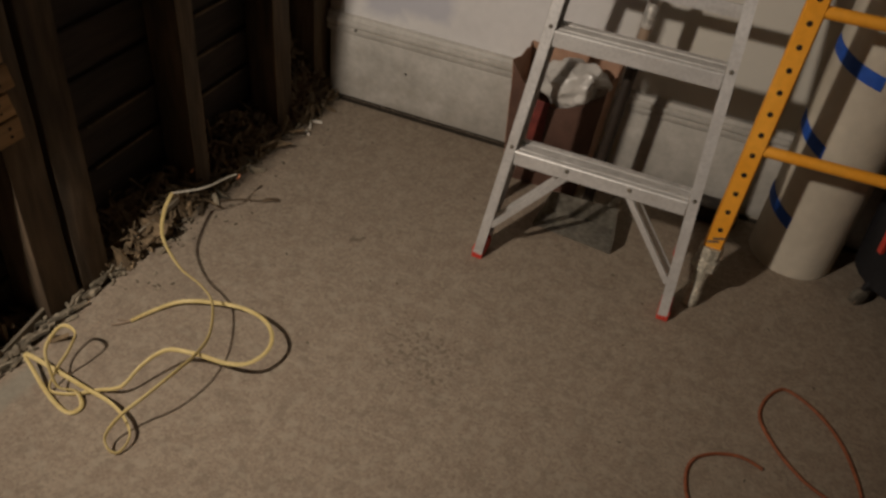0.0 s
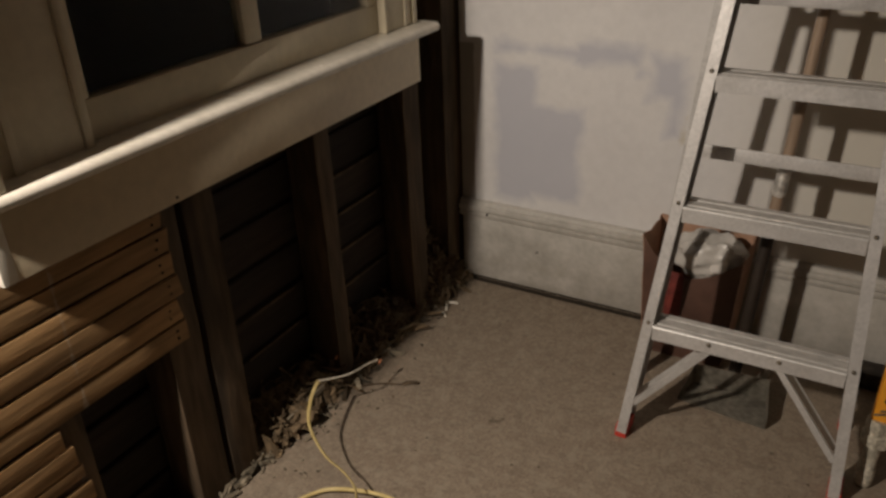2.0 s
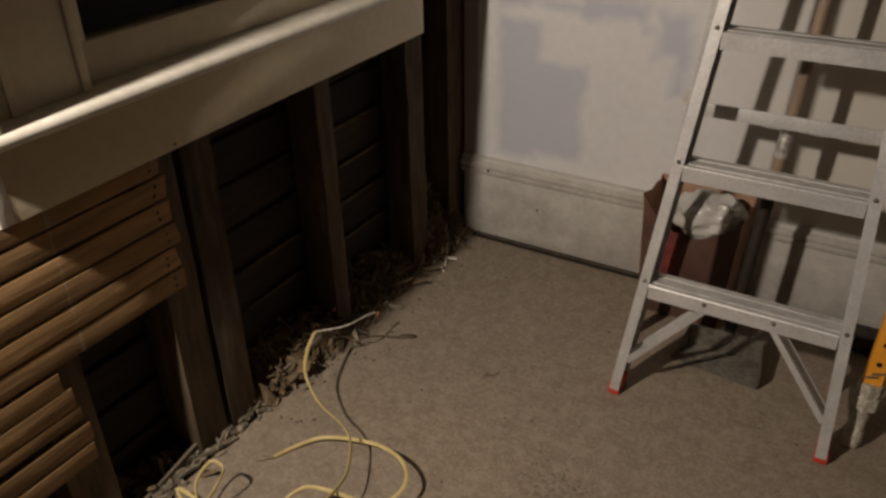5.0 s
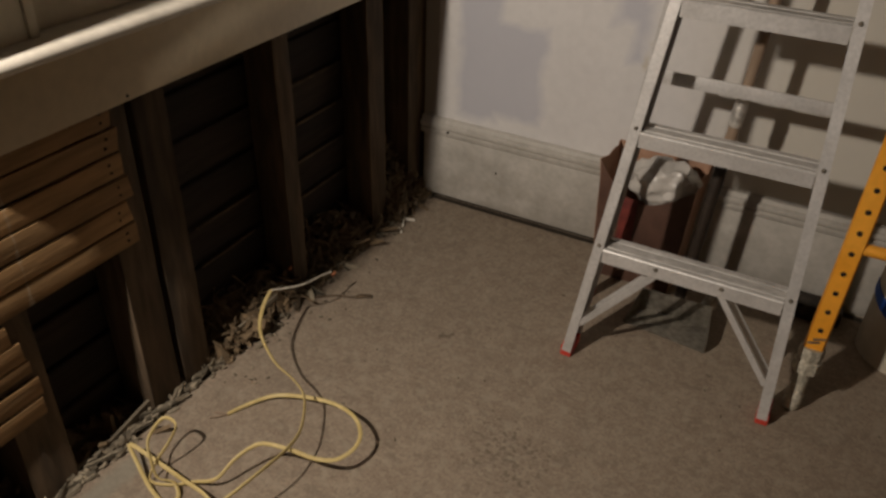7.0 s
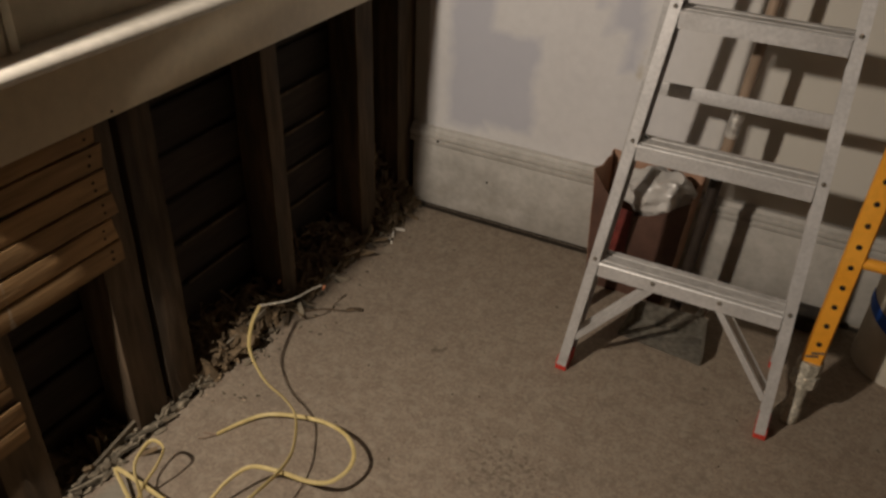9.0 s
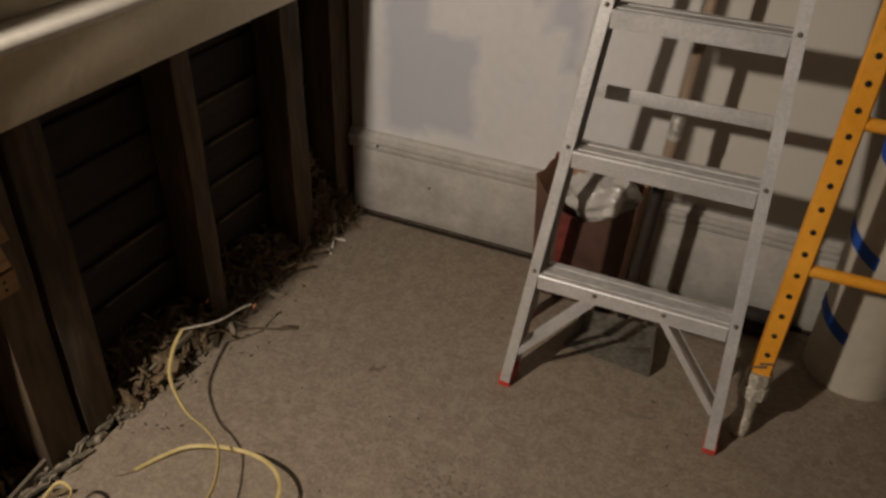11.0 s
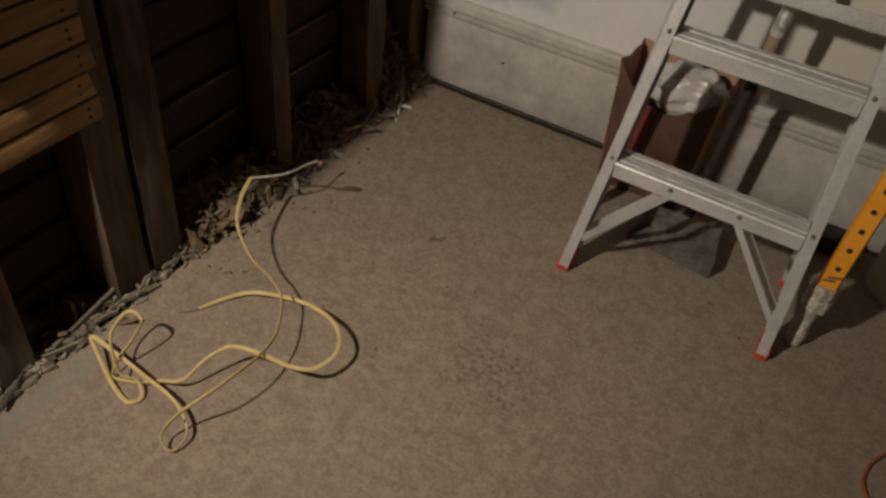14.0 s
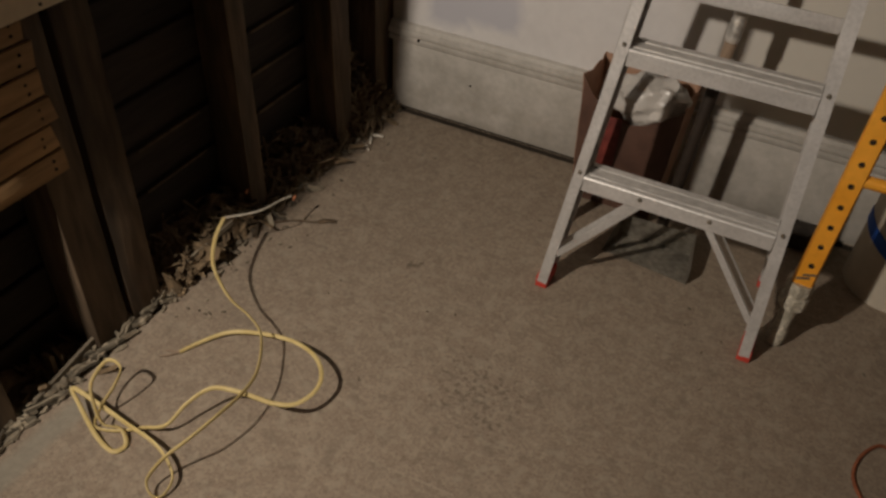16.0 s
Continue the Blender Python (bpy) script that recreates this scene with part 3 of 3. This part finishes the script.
def torn_strips(y0, y1, count, seed):
    """Ragged strips and lumps lying along the broken floor edge, mostly lengthwise."""
    rnd = random.Random(seed)
    bm = bmesh.new()
    for k in range(count):
        y = y0 + (y1 - y0) * (k + rnd.random()) / count
        x = rnd.gauss(-0.010, 0.011)
        long, wide = rnd.uniform(0.025, 0.085), rnd.uniform(0.008, 0.019)
        turn, steps = rnd.gauss(0.0, 0.28), 5
        z = 0.004 + 0.012 * rnd.random()
        prev = None
        for i in range(steps + 1):
            f = i / steps - 0.5
            w = wide * (0.45 + 0.55 * math.sin(math.pi * (i + 0.6) / (steps + 1.2))) * rnd.uniform(0.7, 1.2) / 2
            cx = x + f * long * math.sin(turn) + rnd.uniform(-0.002, 0.002)
            cy = y + f * long * math.cos(turn)
            cz = z + rnd.uniform(-0.002, 0.004)
            th = rnd.uniform(0.003, 0.007)
            row = [bm.verts.new(p) for p in ((cx - w, cy, cz), (cx - w * 0.6, cy, cz + th), (cx + w * 0.6, cy, cz + th * 0.9), (cx + w, cy, cz - 0.002))]
            if prev:
                for a in range(4):
                    bm.faces.new((prev[a], prev[(a + 1) % 4], row[(a + 1) % 4], row[a]))
            else:
                bm.faces.new(row)
            prev = row
        bm.faces.new(prev[::-1])
    return bm


single("plaster_crumbs", torn_strips(-1.95, -0.90, 75, 5), M_CRUMB, (0, -1.3, 0), "torn pale plaster strips along the broken floor edge", **RUB)
single("plaster_crumbs", heap(-1.9, -0.95, -0.03, 0.012, 0.008, 120, 0.012, 0.005, 15, 0.5, slim=1.1), M_CRUMB, (0, -1.3, 0), "small plaster crumbs between larger lumps at the floor edge", **RUB)
single("plaster_crumbs", heap(-0.95, 0.0, -0.03, 0.04, 0.012, 110, 0.018, 0.005, 6, 0.5, slim=1.2), M_CRUMB, (0, -0.5, 0), "scattered plaster crumbs at the wall's foot", **RUB)
rnd = random.Random(11)
bm = bmesh.new()
for _ in range(36):
    flake(bm, (rnd.uniform(0.03, 0.14), rnd.uniform(-1.1, -0.2), 0.002), 0.008, 0.003, rnd, 0.15)
for _ in range(26):
    flake(bm, (rnd.uniform(0.2, 1.9), rnd.uniform(-1.3, -0.2), 0.002), 0.006, 0.003, rnd, 0.15)
single("floor_grit", bm, M_CRUMB, (0.1, -0.6, 0), "small grit scattered over the floor", "grit", kind="stuff")
for i, (x, y, a) in enumerate(((0.059, -0.263, -0.72), (0.048, -0.225, 2.0), (0.055, -0.19, 0.2))):
    single("plaster_chip", beam((x - 0.016 * math.cos(a), y - 0.016 * math.sin(a), 0.005), (x + 0.016 * math.cos(a), y + 0.016 * math.sin(a), 0.006), 0.008, 0.006, (0, 0, 1), 0.001), M_STOOL, (x, y, 0), "small white plaster chip on the floor", "rubble", "plaster chips by the wall corner")
twig = single("splinter", cord([(0.03, -0.70, 0.004), (0.07, -0.668, 0.006), (0.10, -0.655, 0.008), (0.13, -0.64, 0.005), (0.165, -0.61, 0.005)], 0.0025, 0.002, 6, 4), M_STUD, (0.1, -0.65, 0), "thin dark wood splinter on the floor", "splinter")
single("dead_leaf", cord([(0.135, -0.636, 0.006), (0.15, -0.625, 0.009), (0.172, -0.612, 0.006)], 0.008, 0.003, 6, 4), M_STUD, (0.15, -0.625, 0), "curled dark scrap on the floor", "scrap")
bm = beam((-0.02, -1.42, 0.012), (-0.055, -1.10, 0.03), 0.022, 0.008, (0, 0, 1), 0.001)
single("broken_lath", bm, M_DUSTWOOD, (-0.03, -1.3, 0), "broken lath lying in the rubble", "lath")
bm = beam((-0.03, -0.99, 0.03), (-0.01, -0.80, 0.06), 0.015, 0.006, (0, 0, 1), 0.001)
single("broken_lath", bm, M_DUSTWOOD, (0.0, -0.9, 0), "short broken lath in the rubble", "lath")

# ---- aluminium step ladder ----
def front_rail(side, z):
    return Vector((0.741 + 0.096 * z, -0.547 + 0.145 * z, z)) if side < 0 else Vector((1.234 - 0.062 * z, -0.547 + 0.145 * z, z))


def rear_rail(side, z):
    return Vector((0.706 + 0.098 * z, -0.275 - 0.045 * z, z)) if side < 0 else Vector((1.229 - 0.060 * z, -0.275 - 0.045 * z, z))


LADDER_TOP = 1.50
ladder = thing("step_ladder", (0.98, -0.45, 0), "aluminium step ladder with red feet, standing partly open", "ladder")
for s in (-1, 1):
    back = Vector((0, 0.009, 0))
    rail = part("front_rail", beam(front_rail(s, 0.012) + back, front_rail(s, LADDER_TOP) + back, 0.024, 0.070, (1, 0, 0), 0, None, 0.003, -s), M_ALU, ladder)
    p = front_rail(s, 0)
    part("foot", box((p.x - 0.0145, p.y - 0.022, 0.0), (p.x + 0.0145, p.y + 0.047, 0.032), 0.003), M_RED, rail, "red plastic shoe")
    rail = part("rear_rail", beam(rear_rail(s, 0.012), rear_rail(s, LADDER_TOP), 0.020, 0.032, (1, 0, 0), 0, None, 0.003, -s), M_ALU, ladder)
    p = rear_rail(s, 0)
    part("foot", box((p.x - 0.012, p.y - 0.018, 0.0), (p.x + 0.012, p.y + 0.018, 0.020), 0.003), M_RED, rail, "red plastic shoe")
for i, z in enumerate((0.324, 0.621, 0.910, 1.205)):
    a, b = front_rail(-1, z), front_rail(1, z)
    y0, y1 = a.y - 0.031, a.y + 0.040
    # ribbed tread with a front and a rear lip
    lip = [(y0, z - 0.036), (y0, z - 0.003), (y0 + 0.0025, z), (y0 + 0.006, z), (y0 + 0.006, z - 0.003), (y0 + 0.003, z - 0.006), (y0 + 0.003, z - 0.036)]
    step = part("step", extrude_profile(lip, a.x + 0.0125, b.x - 0.0125, "yz"), M_ALU, ladder, smooth=False)
    prof = [(y0 + 0.0065, z - 0.006), (y0 + 0.0065, z - 0.0004)]
    for u in (y0 + 0.014, y0 + 0.047):
        prof += [(u, z - 0.0004), (u + 0.001, z - 0.0034), (u + 0.006, z - 0.0034), (u + 0.007, z - 0.0004)]
    prof += [(y1 - 0.001, z - 0.0004), (y1, z - 0.002), (y1, z - 0.034), (y1 - 0.003, z - 0.034), (y1 - 0.003, z - 0.006)]
    part("tread", extrude_profile(prof, a.x + 0.0125, b.x - 0.0125, "yz"), M_TREAD, step, "scuffed grooved tread", smooth=False)
    for s in (-1, 1):
        q = front_rail(s, z + 0.006)
        part("rivet", lathe((q.x, q.y - 0.0315, q.z), (q.x, q.y - 0.025, q.z), [(0, 0.003), (0.5, 0.0048), (1, 0.005)], 10), M_BLACKPIPE, step)
    if i == 0:
        for s, bx in ((-1, 0.916), (1, 1.068)):
            part("bolt", lathe((bx, y0 - 0.004, z - 0.013), (bx, y0 + 0.004, z - 0.013), [(0, 0.0035), (0.5, 0.006), (1, 0.006)], 10), M_BLACKPIPE, step)
            low = front_rail(s, 0.105)
            for dy in (-0.022, 0.022):
                part("brace", beam((bx, a.y + dy + (0.004 if dy < 0 else 0), z - 0.037), (low.x - s * 0.010, low.y + dy, 0.105), 0.016, 0.004, (0, 0, 1), 0), M_ALU, ladder)
for z in (0.17, 0.695, 1.05, 1.32):
    a, b = rear_rail(-1, z), rear_rail(1, z)
    part("rear_brace", box((a.x + 0.011, a.y - 0.012, z - 0.016), (b.x - 0.011, a.y - 0.007, z + 0.016), 0.001), M_ALU, ladder)
a, b = front_rail(-1, LADDER_TOP), front_rail(1, LADDER_TOP)
part("top_cap", box((a.x - 0.03, a.y - 0.06, LADDER_TOP), (b.x + 0.03, a.y + 0.12, LADDER_TOP + 0.04), 0.008), M_ALU, ladder)

# ---- orange scaffold end frame ----
def post(z, x0=1.287):
    return Vector((x0 + 0.028 * z, -0.468 + 0.08 * z, z))


scaf = thing("scaffold_frame", (1.65, -0.5, 0), "orange enamelled steel scaffold end frame with punched posts", "scaffold frame")
for x0 in (1.287, 2.02):
    tube = part("post", beam(post(0.172, x0), post(1.75, x0), 0.044, 0.030, (1, 0, 0), 0.004), M_ORANGE, scaf)
    d = (post(1.0) - post(0.0)).normalized()
    out = Vector((1, 0, 0)).cross(d).normalized()
    if out.y > 0:
        out = -out
    for k in range(30):
        c = post(0.235 + 0.0505 * k, x0) + out * 0.0152
        part("hole", lathe(c - out * 0.001, c + out * 0.0006, [(0, 0.0062), (1, 0.0062)], 12), M_HOLE, tube)
    q = lambda z: post(z, x0)
    part("collar", lathe(q(0.112), q(0.182), [(0, 0.022), (0.05, 0.031), (0.45, 0.031), (0.5, 0.026), (0.6, 0.026), (0.65, 0.029), (1, 0.028)], 8), M_GALV, scaf, "dull cast metal collar")
    part("stem", lathe(q(0.0), q(0.12), [(0, 0.017), (0.08, 0.021), (0.35, 0.021), (0.45, 0.017), (1, 0.019)], 12), M_GALV, scaf, "dull metal socket stem")
for z in (0.449, 0.765, 1.075, 1.385, 1.695):
    a, b = post(z), post(z + 0.012, 2.02)
    part("rung", lathe(a + Vector((0.02, 0, 0)), b - Vector((0.02, 0, 0)), [(0, 0.0135), (0.02, 0.0135), (0.98, 0.0135), (1, 0.0135)], 14), M_ORANGE, scaf)

# ---- paper roll with blue tape ----
RX, RY, RR, RH = 1.524, -0.118, 0.109, 1.25
bm = bmesh.new()
seg = 56
outer = []
for i in range(seg + 1):
    a = radians(172) + 2 * math.pi * i / seg
    r = RR + 0.010 * max(0, 1 - i / 9) ** 2 - 0.003 * i / seg
    outer.append((RX + r * math.cos(a), RY + r * math.sin(a)))
inner = [(RX + (RR - 0.020) * math.cos(radians(172) + 2 * math.pi * i / seg), RY + (RR - 0.020) * math.sin(radians(172) + 2 * math.pi * i / seg)) for i in range(seg + 1)]
rings = []
for pts, z in ((inner, 0.0), (outer, 0.0), (outer, 0.3), (outer, 0.6), (outer, RH), (inner, RH)):
    rings.append([bm.verts.new((x + 0.012 * z, y + 0.03 * z, z)) for x, y in pts])
for p, q in zip(rings, rings[1:] + rings[:1]):
    for i in range(seg):
        bm.faces.new((p[i], p[i + 1], q[i + 1], q[i]))
for i in (0, seg):
    bm.faces.new([r[i] for r in rings])
roll = thing("paper_roll", (RX, RY, 0), "tall cream paper roll held with blue tape", "paper roll")
part("sheet", bm, M_ROLL, roll)
for z0, a0, a1 in ((0.170, 172, 240), (0.385, 172, 240), (0.59, 176, 268)):
    bm = bmesh.new()
    n_ = 14
    grid = []
    for i in range(n_ + 1):
        a = radians(a0 + (a1 - a0) * i / n_)
        row = []
        for dz, dr in ((0, 0.0105), (0.034, 0.0105), (0.034, 0.0085), (0, 0.0085)):
            k = (a0 + (a1 - a0) * i / n_ - 172) / 360 * 56
            r = RR + 0.010 * max(0, 1 - k / 9) ** 2 + dr - 0.0085 + 0.0006
            z = z0 + dz - 0.035 * i / n_
            row.append(bm.verts.new((RX + r * math.cos(a) + 0.012 * z, RY + r * math.sin(a) + 0.03 * z, z)))
        grid.append(row)
    for p, q in zip(grid, grid[1:]):
        for k in range(4):
            bm.faces.new((p[k], p[(k + 1) % 4], q[(k + 1) % 4], q[k]))
    bm.faces.new(grid[0])
    bm.faces.new(grid[-1][::-1])
    part("tape_strip", bm, M_TAPE, roll, "strip of blue masking tape")

# ---- brown paper bag with plastic film in it ----
def bag_shell(sides):
    bm = bmesh.new()
    base = [(0.672, -0.162), (0.90, -0.162), (0.908, -0.035), (0.685, -0.028)]
    top = [(0.648, -0.165), (0.922, -0.172), (0.928, -0.020), (0.658, -0.014)]
    n_, m_ = 8, 8
    rnd = random.Random(21)
    rows = []
    for j in range(m_ + 1):
        f = j / m_
        row = []
        for k in range(4):
            a0 = Vector(base[k]).lerp(Vector(top[k]), f)
            a1 = Vector(base[(k + 1) % 4]).lerp(Vector(top[(k + 1) % 4]), f)
            for i in range(n_):
                p = a0.lerp(a1, i / n_)
                mid = math.sin(math.pi * i / n_)
                fold = -0.010 * mid * f if k in (1, 3) else 0.008 * mid * math.sin(3 * f)
                c = Vector((0.81, -0.1))
                w = (p - c).normalized()
                p = p + w * (fold + rnd.uniform(-0.002, 0.002))
                row.append(bm.verts.new((p.x, p.y, 0.002 + f * (0.374 + 0.003 * math.sin(i * 1.3 + k) - (0.105 * mid ** 0.7 if k == 0 else 0.0) - (0.03 if k == 1 else 0.0)))))
        rows.append(row)
    k4 = 4 * n_
    for p, q in zip(rows, rows[1:]):
        for i in range(k4):
            if i // n_ in sides:
                bm.faces.new((p[i], p[(i + 1) % k4], q[(i + 1) % k4], q[i]))
    if 1 in sides:
        bm.faces.new(rows[0][::-1])
    bmesh.ops.delete(bm, geom=[v for v in bm.verts if not v.link_faces], context="VERTS")
    bmesh.ops.solidify(bm, geom=list(bm.faces), thickness=0.0015)
    return bm


bag = thing("paper_bag", (0.81, -0.1, 0), "open brown kraft paper bag standing against the baseboard", "bag")
part("bag_body", bag_shell((1, 2, 3)), M_BAG, bag)
# front side in the darker kraft that carries the shadow
part("front_panel", bag_shell((0,)), M_BAGSHADE, bag, "bag front in kraft darkened for the shade on it")
part("printed_panel", box((0.728, -0.1735, 0.10), (0.773, -0.1695, 0.28), 0.0015), M_BAGRED, bag, "red printed stripe")
bm = bmesh.new()
bmesh.ops.create_icosphere(bm, subdivisions=4, radius=1)
for v in bm.verts:
    d = v.co.normalized()
    k = 1 + 0.28 * noise.noise(d * 2.3) + 0.16 * abs(noise.noise(d * 5.1)) + 0.06 * noise.noise(d * 11)
    v.co = Vector((0.822 + d.x * 0.088 * k, -0.118 + d.y * 0.060 * k, 0.327 + d.z * 0.066 * k))
single("plastic_film", bm, M_PLASTIC, (0.79, -0.1, 0.27), "crumpled clear plastic film stuffed into the bag", "plastic film")

# ---- pole behind the ladder ----
P0, P1 = Vector((0.945, -0.238, 0.0)), Vector((1.038, -0.165, 1.62))
pole = thing("pole", P0, "brown varnished pole with a silver sleeve standing behind the ladder", "pole")
part("shaft", lathe(P0, P1, [(0.305, 0.012), (0.306, 0.0145), (0.36, 0.0145), (0.361, 0.014), (0.46, 0.0135), (0.995, 0.0135), (1, 0.011)], 16), M_POLE, pole)
# shaded lower length of the same pole
part("grip", lathe(P0, P1, [(0, 0.014), (0.004, 0.0155), (0.30, 0.0155), (0.305, 0.0135)], 16), M_POLESHADE, pole, "lower pole darkened for the shade under the step")
part("sleeve", lathe(P0.lerp(P1, 0.352), P0.lerp(P1, 0.40), [(0, 0.0155), (0.05, 0.017), (0.3, 0.016), (0.5, 0.0168), (0.75, 0.0158), (0.95, 0.0168), (1, 0.0155)], 16), M_FOIL, pole, "crinkled silver sleeve")
# ---- dustpan under the ladder ----
pan = thing("dustpan", (0.95, -0.29, 0), "dusty galvanised dustpan lying under the ladder", "dustpan")
bm = bmesh.new()
front = [(0.83, -0.355), (1.058, -0.378)]
back = [(0.85, -0.268), (1.04, -0.264)]
vs = [bm.verts.new((*p, z)) for p, z in ((front[0], 0.002), (front[1], 0.002), (back[1], 0.006), (back[0], 0.006))]
bm.faces.new(vs)
top = [bm.verts.new((*p, z)) for p, z in ((front[0], 0.006), (front[1], 0.05), (back[1], 0.075), (back[0], 0.07))]
for i, j in ((1, 2), (2, 3), (3, 0)):
    bm.faces.new((vs[i], vs[j], top[j], top[i]))
bmesh.ops.solidify(bm, geom=list(bm.faces), thickness=0.0016)
part("tray", bm, M_PAN, pan, smooth=False)
part("handle", lathe((1.012, -0.264, 0.05), (1.035, -0.175, 0.085), [(0, 0.008), (0.2, 0.011), (0.9, 0.012), (1, 0.008)], 12), M_PAN, pan)

# ---- shop vacuum at the edge of the room ----
vac = thing("shop_vacuum", (1.835, -0.15, 0), "black wheeled shop vacuum with a red latch", "vacuum")
c = Vector((1.835, -0.15, 0))
part("drum", lathe(c + Vector((0, 0, 0.055)), c + Vector((0, 0, 0.30)), [(0, 0.15), (0.04, 0.165), (0.5, 0.172), (0.96, 0.175), (1, 0.17)], 28), M_BLACK, vac)
part("lid", lathe(c + Vector((0, 0, 0.301)), c + Vector((0, 0, 0.42)), [(0, 0.182), (0.2, 0.182), (0.3, 0.165), (0.75, 0.13), (1, 0.07)], 28), M_BLACK, vac)
for a in (215, 325, 90):
    d = Vector((math.cos(radians(a)), math.sin(radians(a)), 0))
    w = c + d * 0.17
    part("caster_arm", beam(c + d * 0.11 + Vector((0, 0, 0.05)), w + Vector((0, 0, 0.06)), 0.03, 0.016, (0, 0, 1), 0.003), M_BLACK, vac)
    part("caster", lathe(w + d.cross(Vector((0, 0, 1))) * 0.012 + Vector((0, 0, 0.024)), w - d.cross(Vector((0, 0, 1))) * 0.012 + Vector((0, 0, 0.024)), [(0, 0.018), (0.15, 0.024), (0.85, 0.024), (1, 0.018)], 16), M_BLACKPIPE, vac)
d = Vector((math.cos(radians(214)), math.sin(radians(214)), 0))
part("latch", beam(c + d * 0.178 + Vector((0, 0, 0.17)), c + d * 0.186 + Vector((0, 0, 0.30)), 0.018, 0.012, d.cross(Vector((0, 0, 1))), 0.003), M_RED, vac, "red plastic latch")

# ---- low scrap against the baseboard ----
for dz, dx in ((0.0, -0.004), (0.012, 0.006)):
    c_ = post(0.20 + dz)
    bm = beam(c_ + Vector((-0.014 + dx, -0.0160, -0.003)), c_ + Vector((0.012 + dx, -0.0160, 0.006)), 0.005, 0.0015, (0, 0, 1), 0)
    part("worn_mark", bm, M_BLACKPIPE, scaf, "worn grey mark on the enamel")
single("stone_scrap", box((1.22, -0.09, 0.0), (1.36, -0.02, 0.055), 0.012), M_DIRT, (1.29, -0.05, 0), "dark scrap block lying by the baseboard", "scrap")

# ---- cables ----
RUN = [(0.101, -0.701, 0.11), (0.095, -0.736, 0.125), (0.081, -0.833, 0.145), (0.048, -0.887, 0.155), (0.07, -0.947, 0.146), (0.11, -1.007, 0.126), (0.186, -1.053, 0.103), (0.249, -1.065, 0.084), (0.299, -1.093, 0.075), (0.348, -1.171, 0.074), (0.366, -1.239, 0.086), (0.369, -1.313, 0.102), (0.354, -1.38, 0.096), (0.324, -1.422, 0.066), (0.31, -1.456, 0.036), (0.325, -1.47, 0.018), (0.341, -1.461, 0.008), (0.342, -1.43, 0.02), (0.314, -1.407, 0.03), (0.263, -1.389, 0.034), (0.194, -1.381, 0.034), (0.117, -1.374, 0.038), (0.04, -1.371, 0.045), (0.072, -1.389, 0.03), (0.142, -1.42, 0.012), (0.191, -1.429, 0.006), (0.202, -1.405, 0.007)]
COIL = [(0.176, -1.388, 0.02), (0.147, -1.401, 0.03), (0.125, -1.392, 0.061), (0.096, -1.365, 0.086), (0.092, -1.315, 0.101), (0.129, -1.316, 0.101), (0.13, -1.343, 0.074), (0.119, -1.375, 0.04), (0.124, -1.404, 0.012), (0.166, -1.389, 0.007), (0.209, -1.363, 0.015), (0.253, -1.345, 0.03), (0.274, -1.305, 0.062), (0.292, -1.27, 0.076), (0.314, -1.251, 0.081), (0.362, -1.234, 0.074), (0.419, -1.218, 0.061), (0.458, -1.196, 0.059), (0.473, -1.15, 0.059), (0.46, -1.107, 0.061), (0.413, -1.066, 0.052), (0.343, -1.045, 0.038), (0.264, -1.051, 0.026), (0.194, -1.075, 0.016), (0.154, -1.122, 0.009), (0.13, -1.169, 0.006)]
CABLE = RUN + COIL
cable = thing("electric_cable", (0.25, -1.2, 0), "loose yellow electric cable snaking over the floor", "cable")
part("jacket", cord(CABLE[3:], 0.0046, 0.0022, 10, 7, None, 1.5), M_YELLOW, cable)
wire = part("white_core", cord([CABLE[3], CABLE[2]] + [(0.095, -0.796, 0.14), (0.09, -0.73, 0.12), (0.094, -0.69, 0.11)], 0.0022, 0.0022, 6, 6), M_WHITEWIRE, cable, "stripped white core")
for p in [(0.09, -0.674, 0.09), (-0.031, -0.709, 0.09)]:
    part("wire_nut", lathe(Vector(p) - Vector((0.0, 0.006, 0.004)), Vector(p) + Vector((0.0, 0.006, 0.004)), [(0, 0.0018), (0.2, 0.0034), (1, 0.0026)], 10), M_NUT, cable, "small orange wire nut")
e = Vector(CABLE[-1])
for k in (-1, 1):
    part("bare_end", cord([e + Vector((0.0, 0.0, 0.0)), e + Vector((-0.012, -0.010 - 0.006 * k, 0.0)), e + Vector((-0.030, -0.020 - 0.010 * k, -0.001))], 0.0016, 0.0016, 6, 4), M_POLE, cable)
ext = thing("extension_cord", (1.55, -0.85, 0), "thin orange extension cord looped on the floor", "cord")
part("cord", cord([(1.51, -0.921, 0.004), (1.463, -0.91, 0.004), (1.406, -0.93, 0.004), (1.37, -0.967, 0.004), (1.365, -1.023, 0.004), (1.393, -1.081, 0.004), (1.504, -1.107, 0.004), (1.658, -1.006, 0.004), (1.668, -0.953, 0.004), (1.635, -0.935, 0.004), (1.588, -0.909, 0.004), (1.533, -0.854, 0.004), (1.493, -0.784, 0.004), (1.498, -0.724, 0.004), (1.526, -0.674, 0.004), (1.552, -0.667, 0.004), (1.6, -0.694, 0.004), (1.646, -0.742, 0.004), (1.68, -0.806, 0.004), (1.705, -0.895, 0.004), (1.71, -0.981, 0.004), (1.781, -1.024, 0.004)], 0.0036, 0.0036, 8, 8), M_CORD, ext)
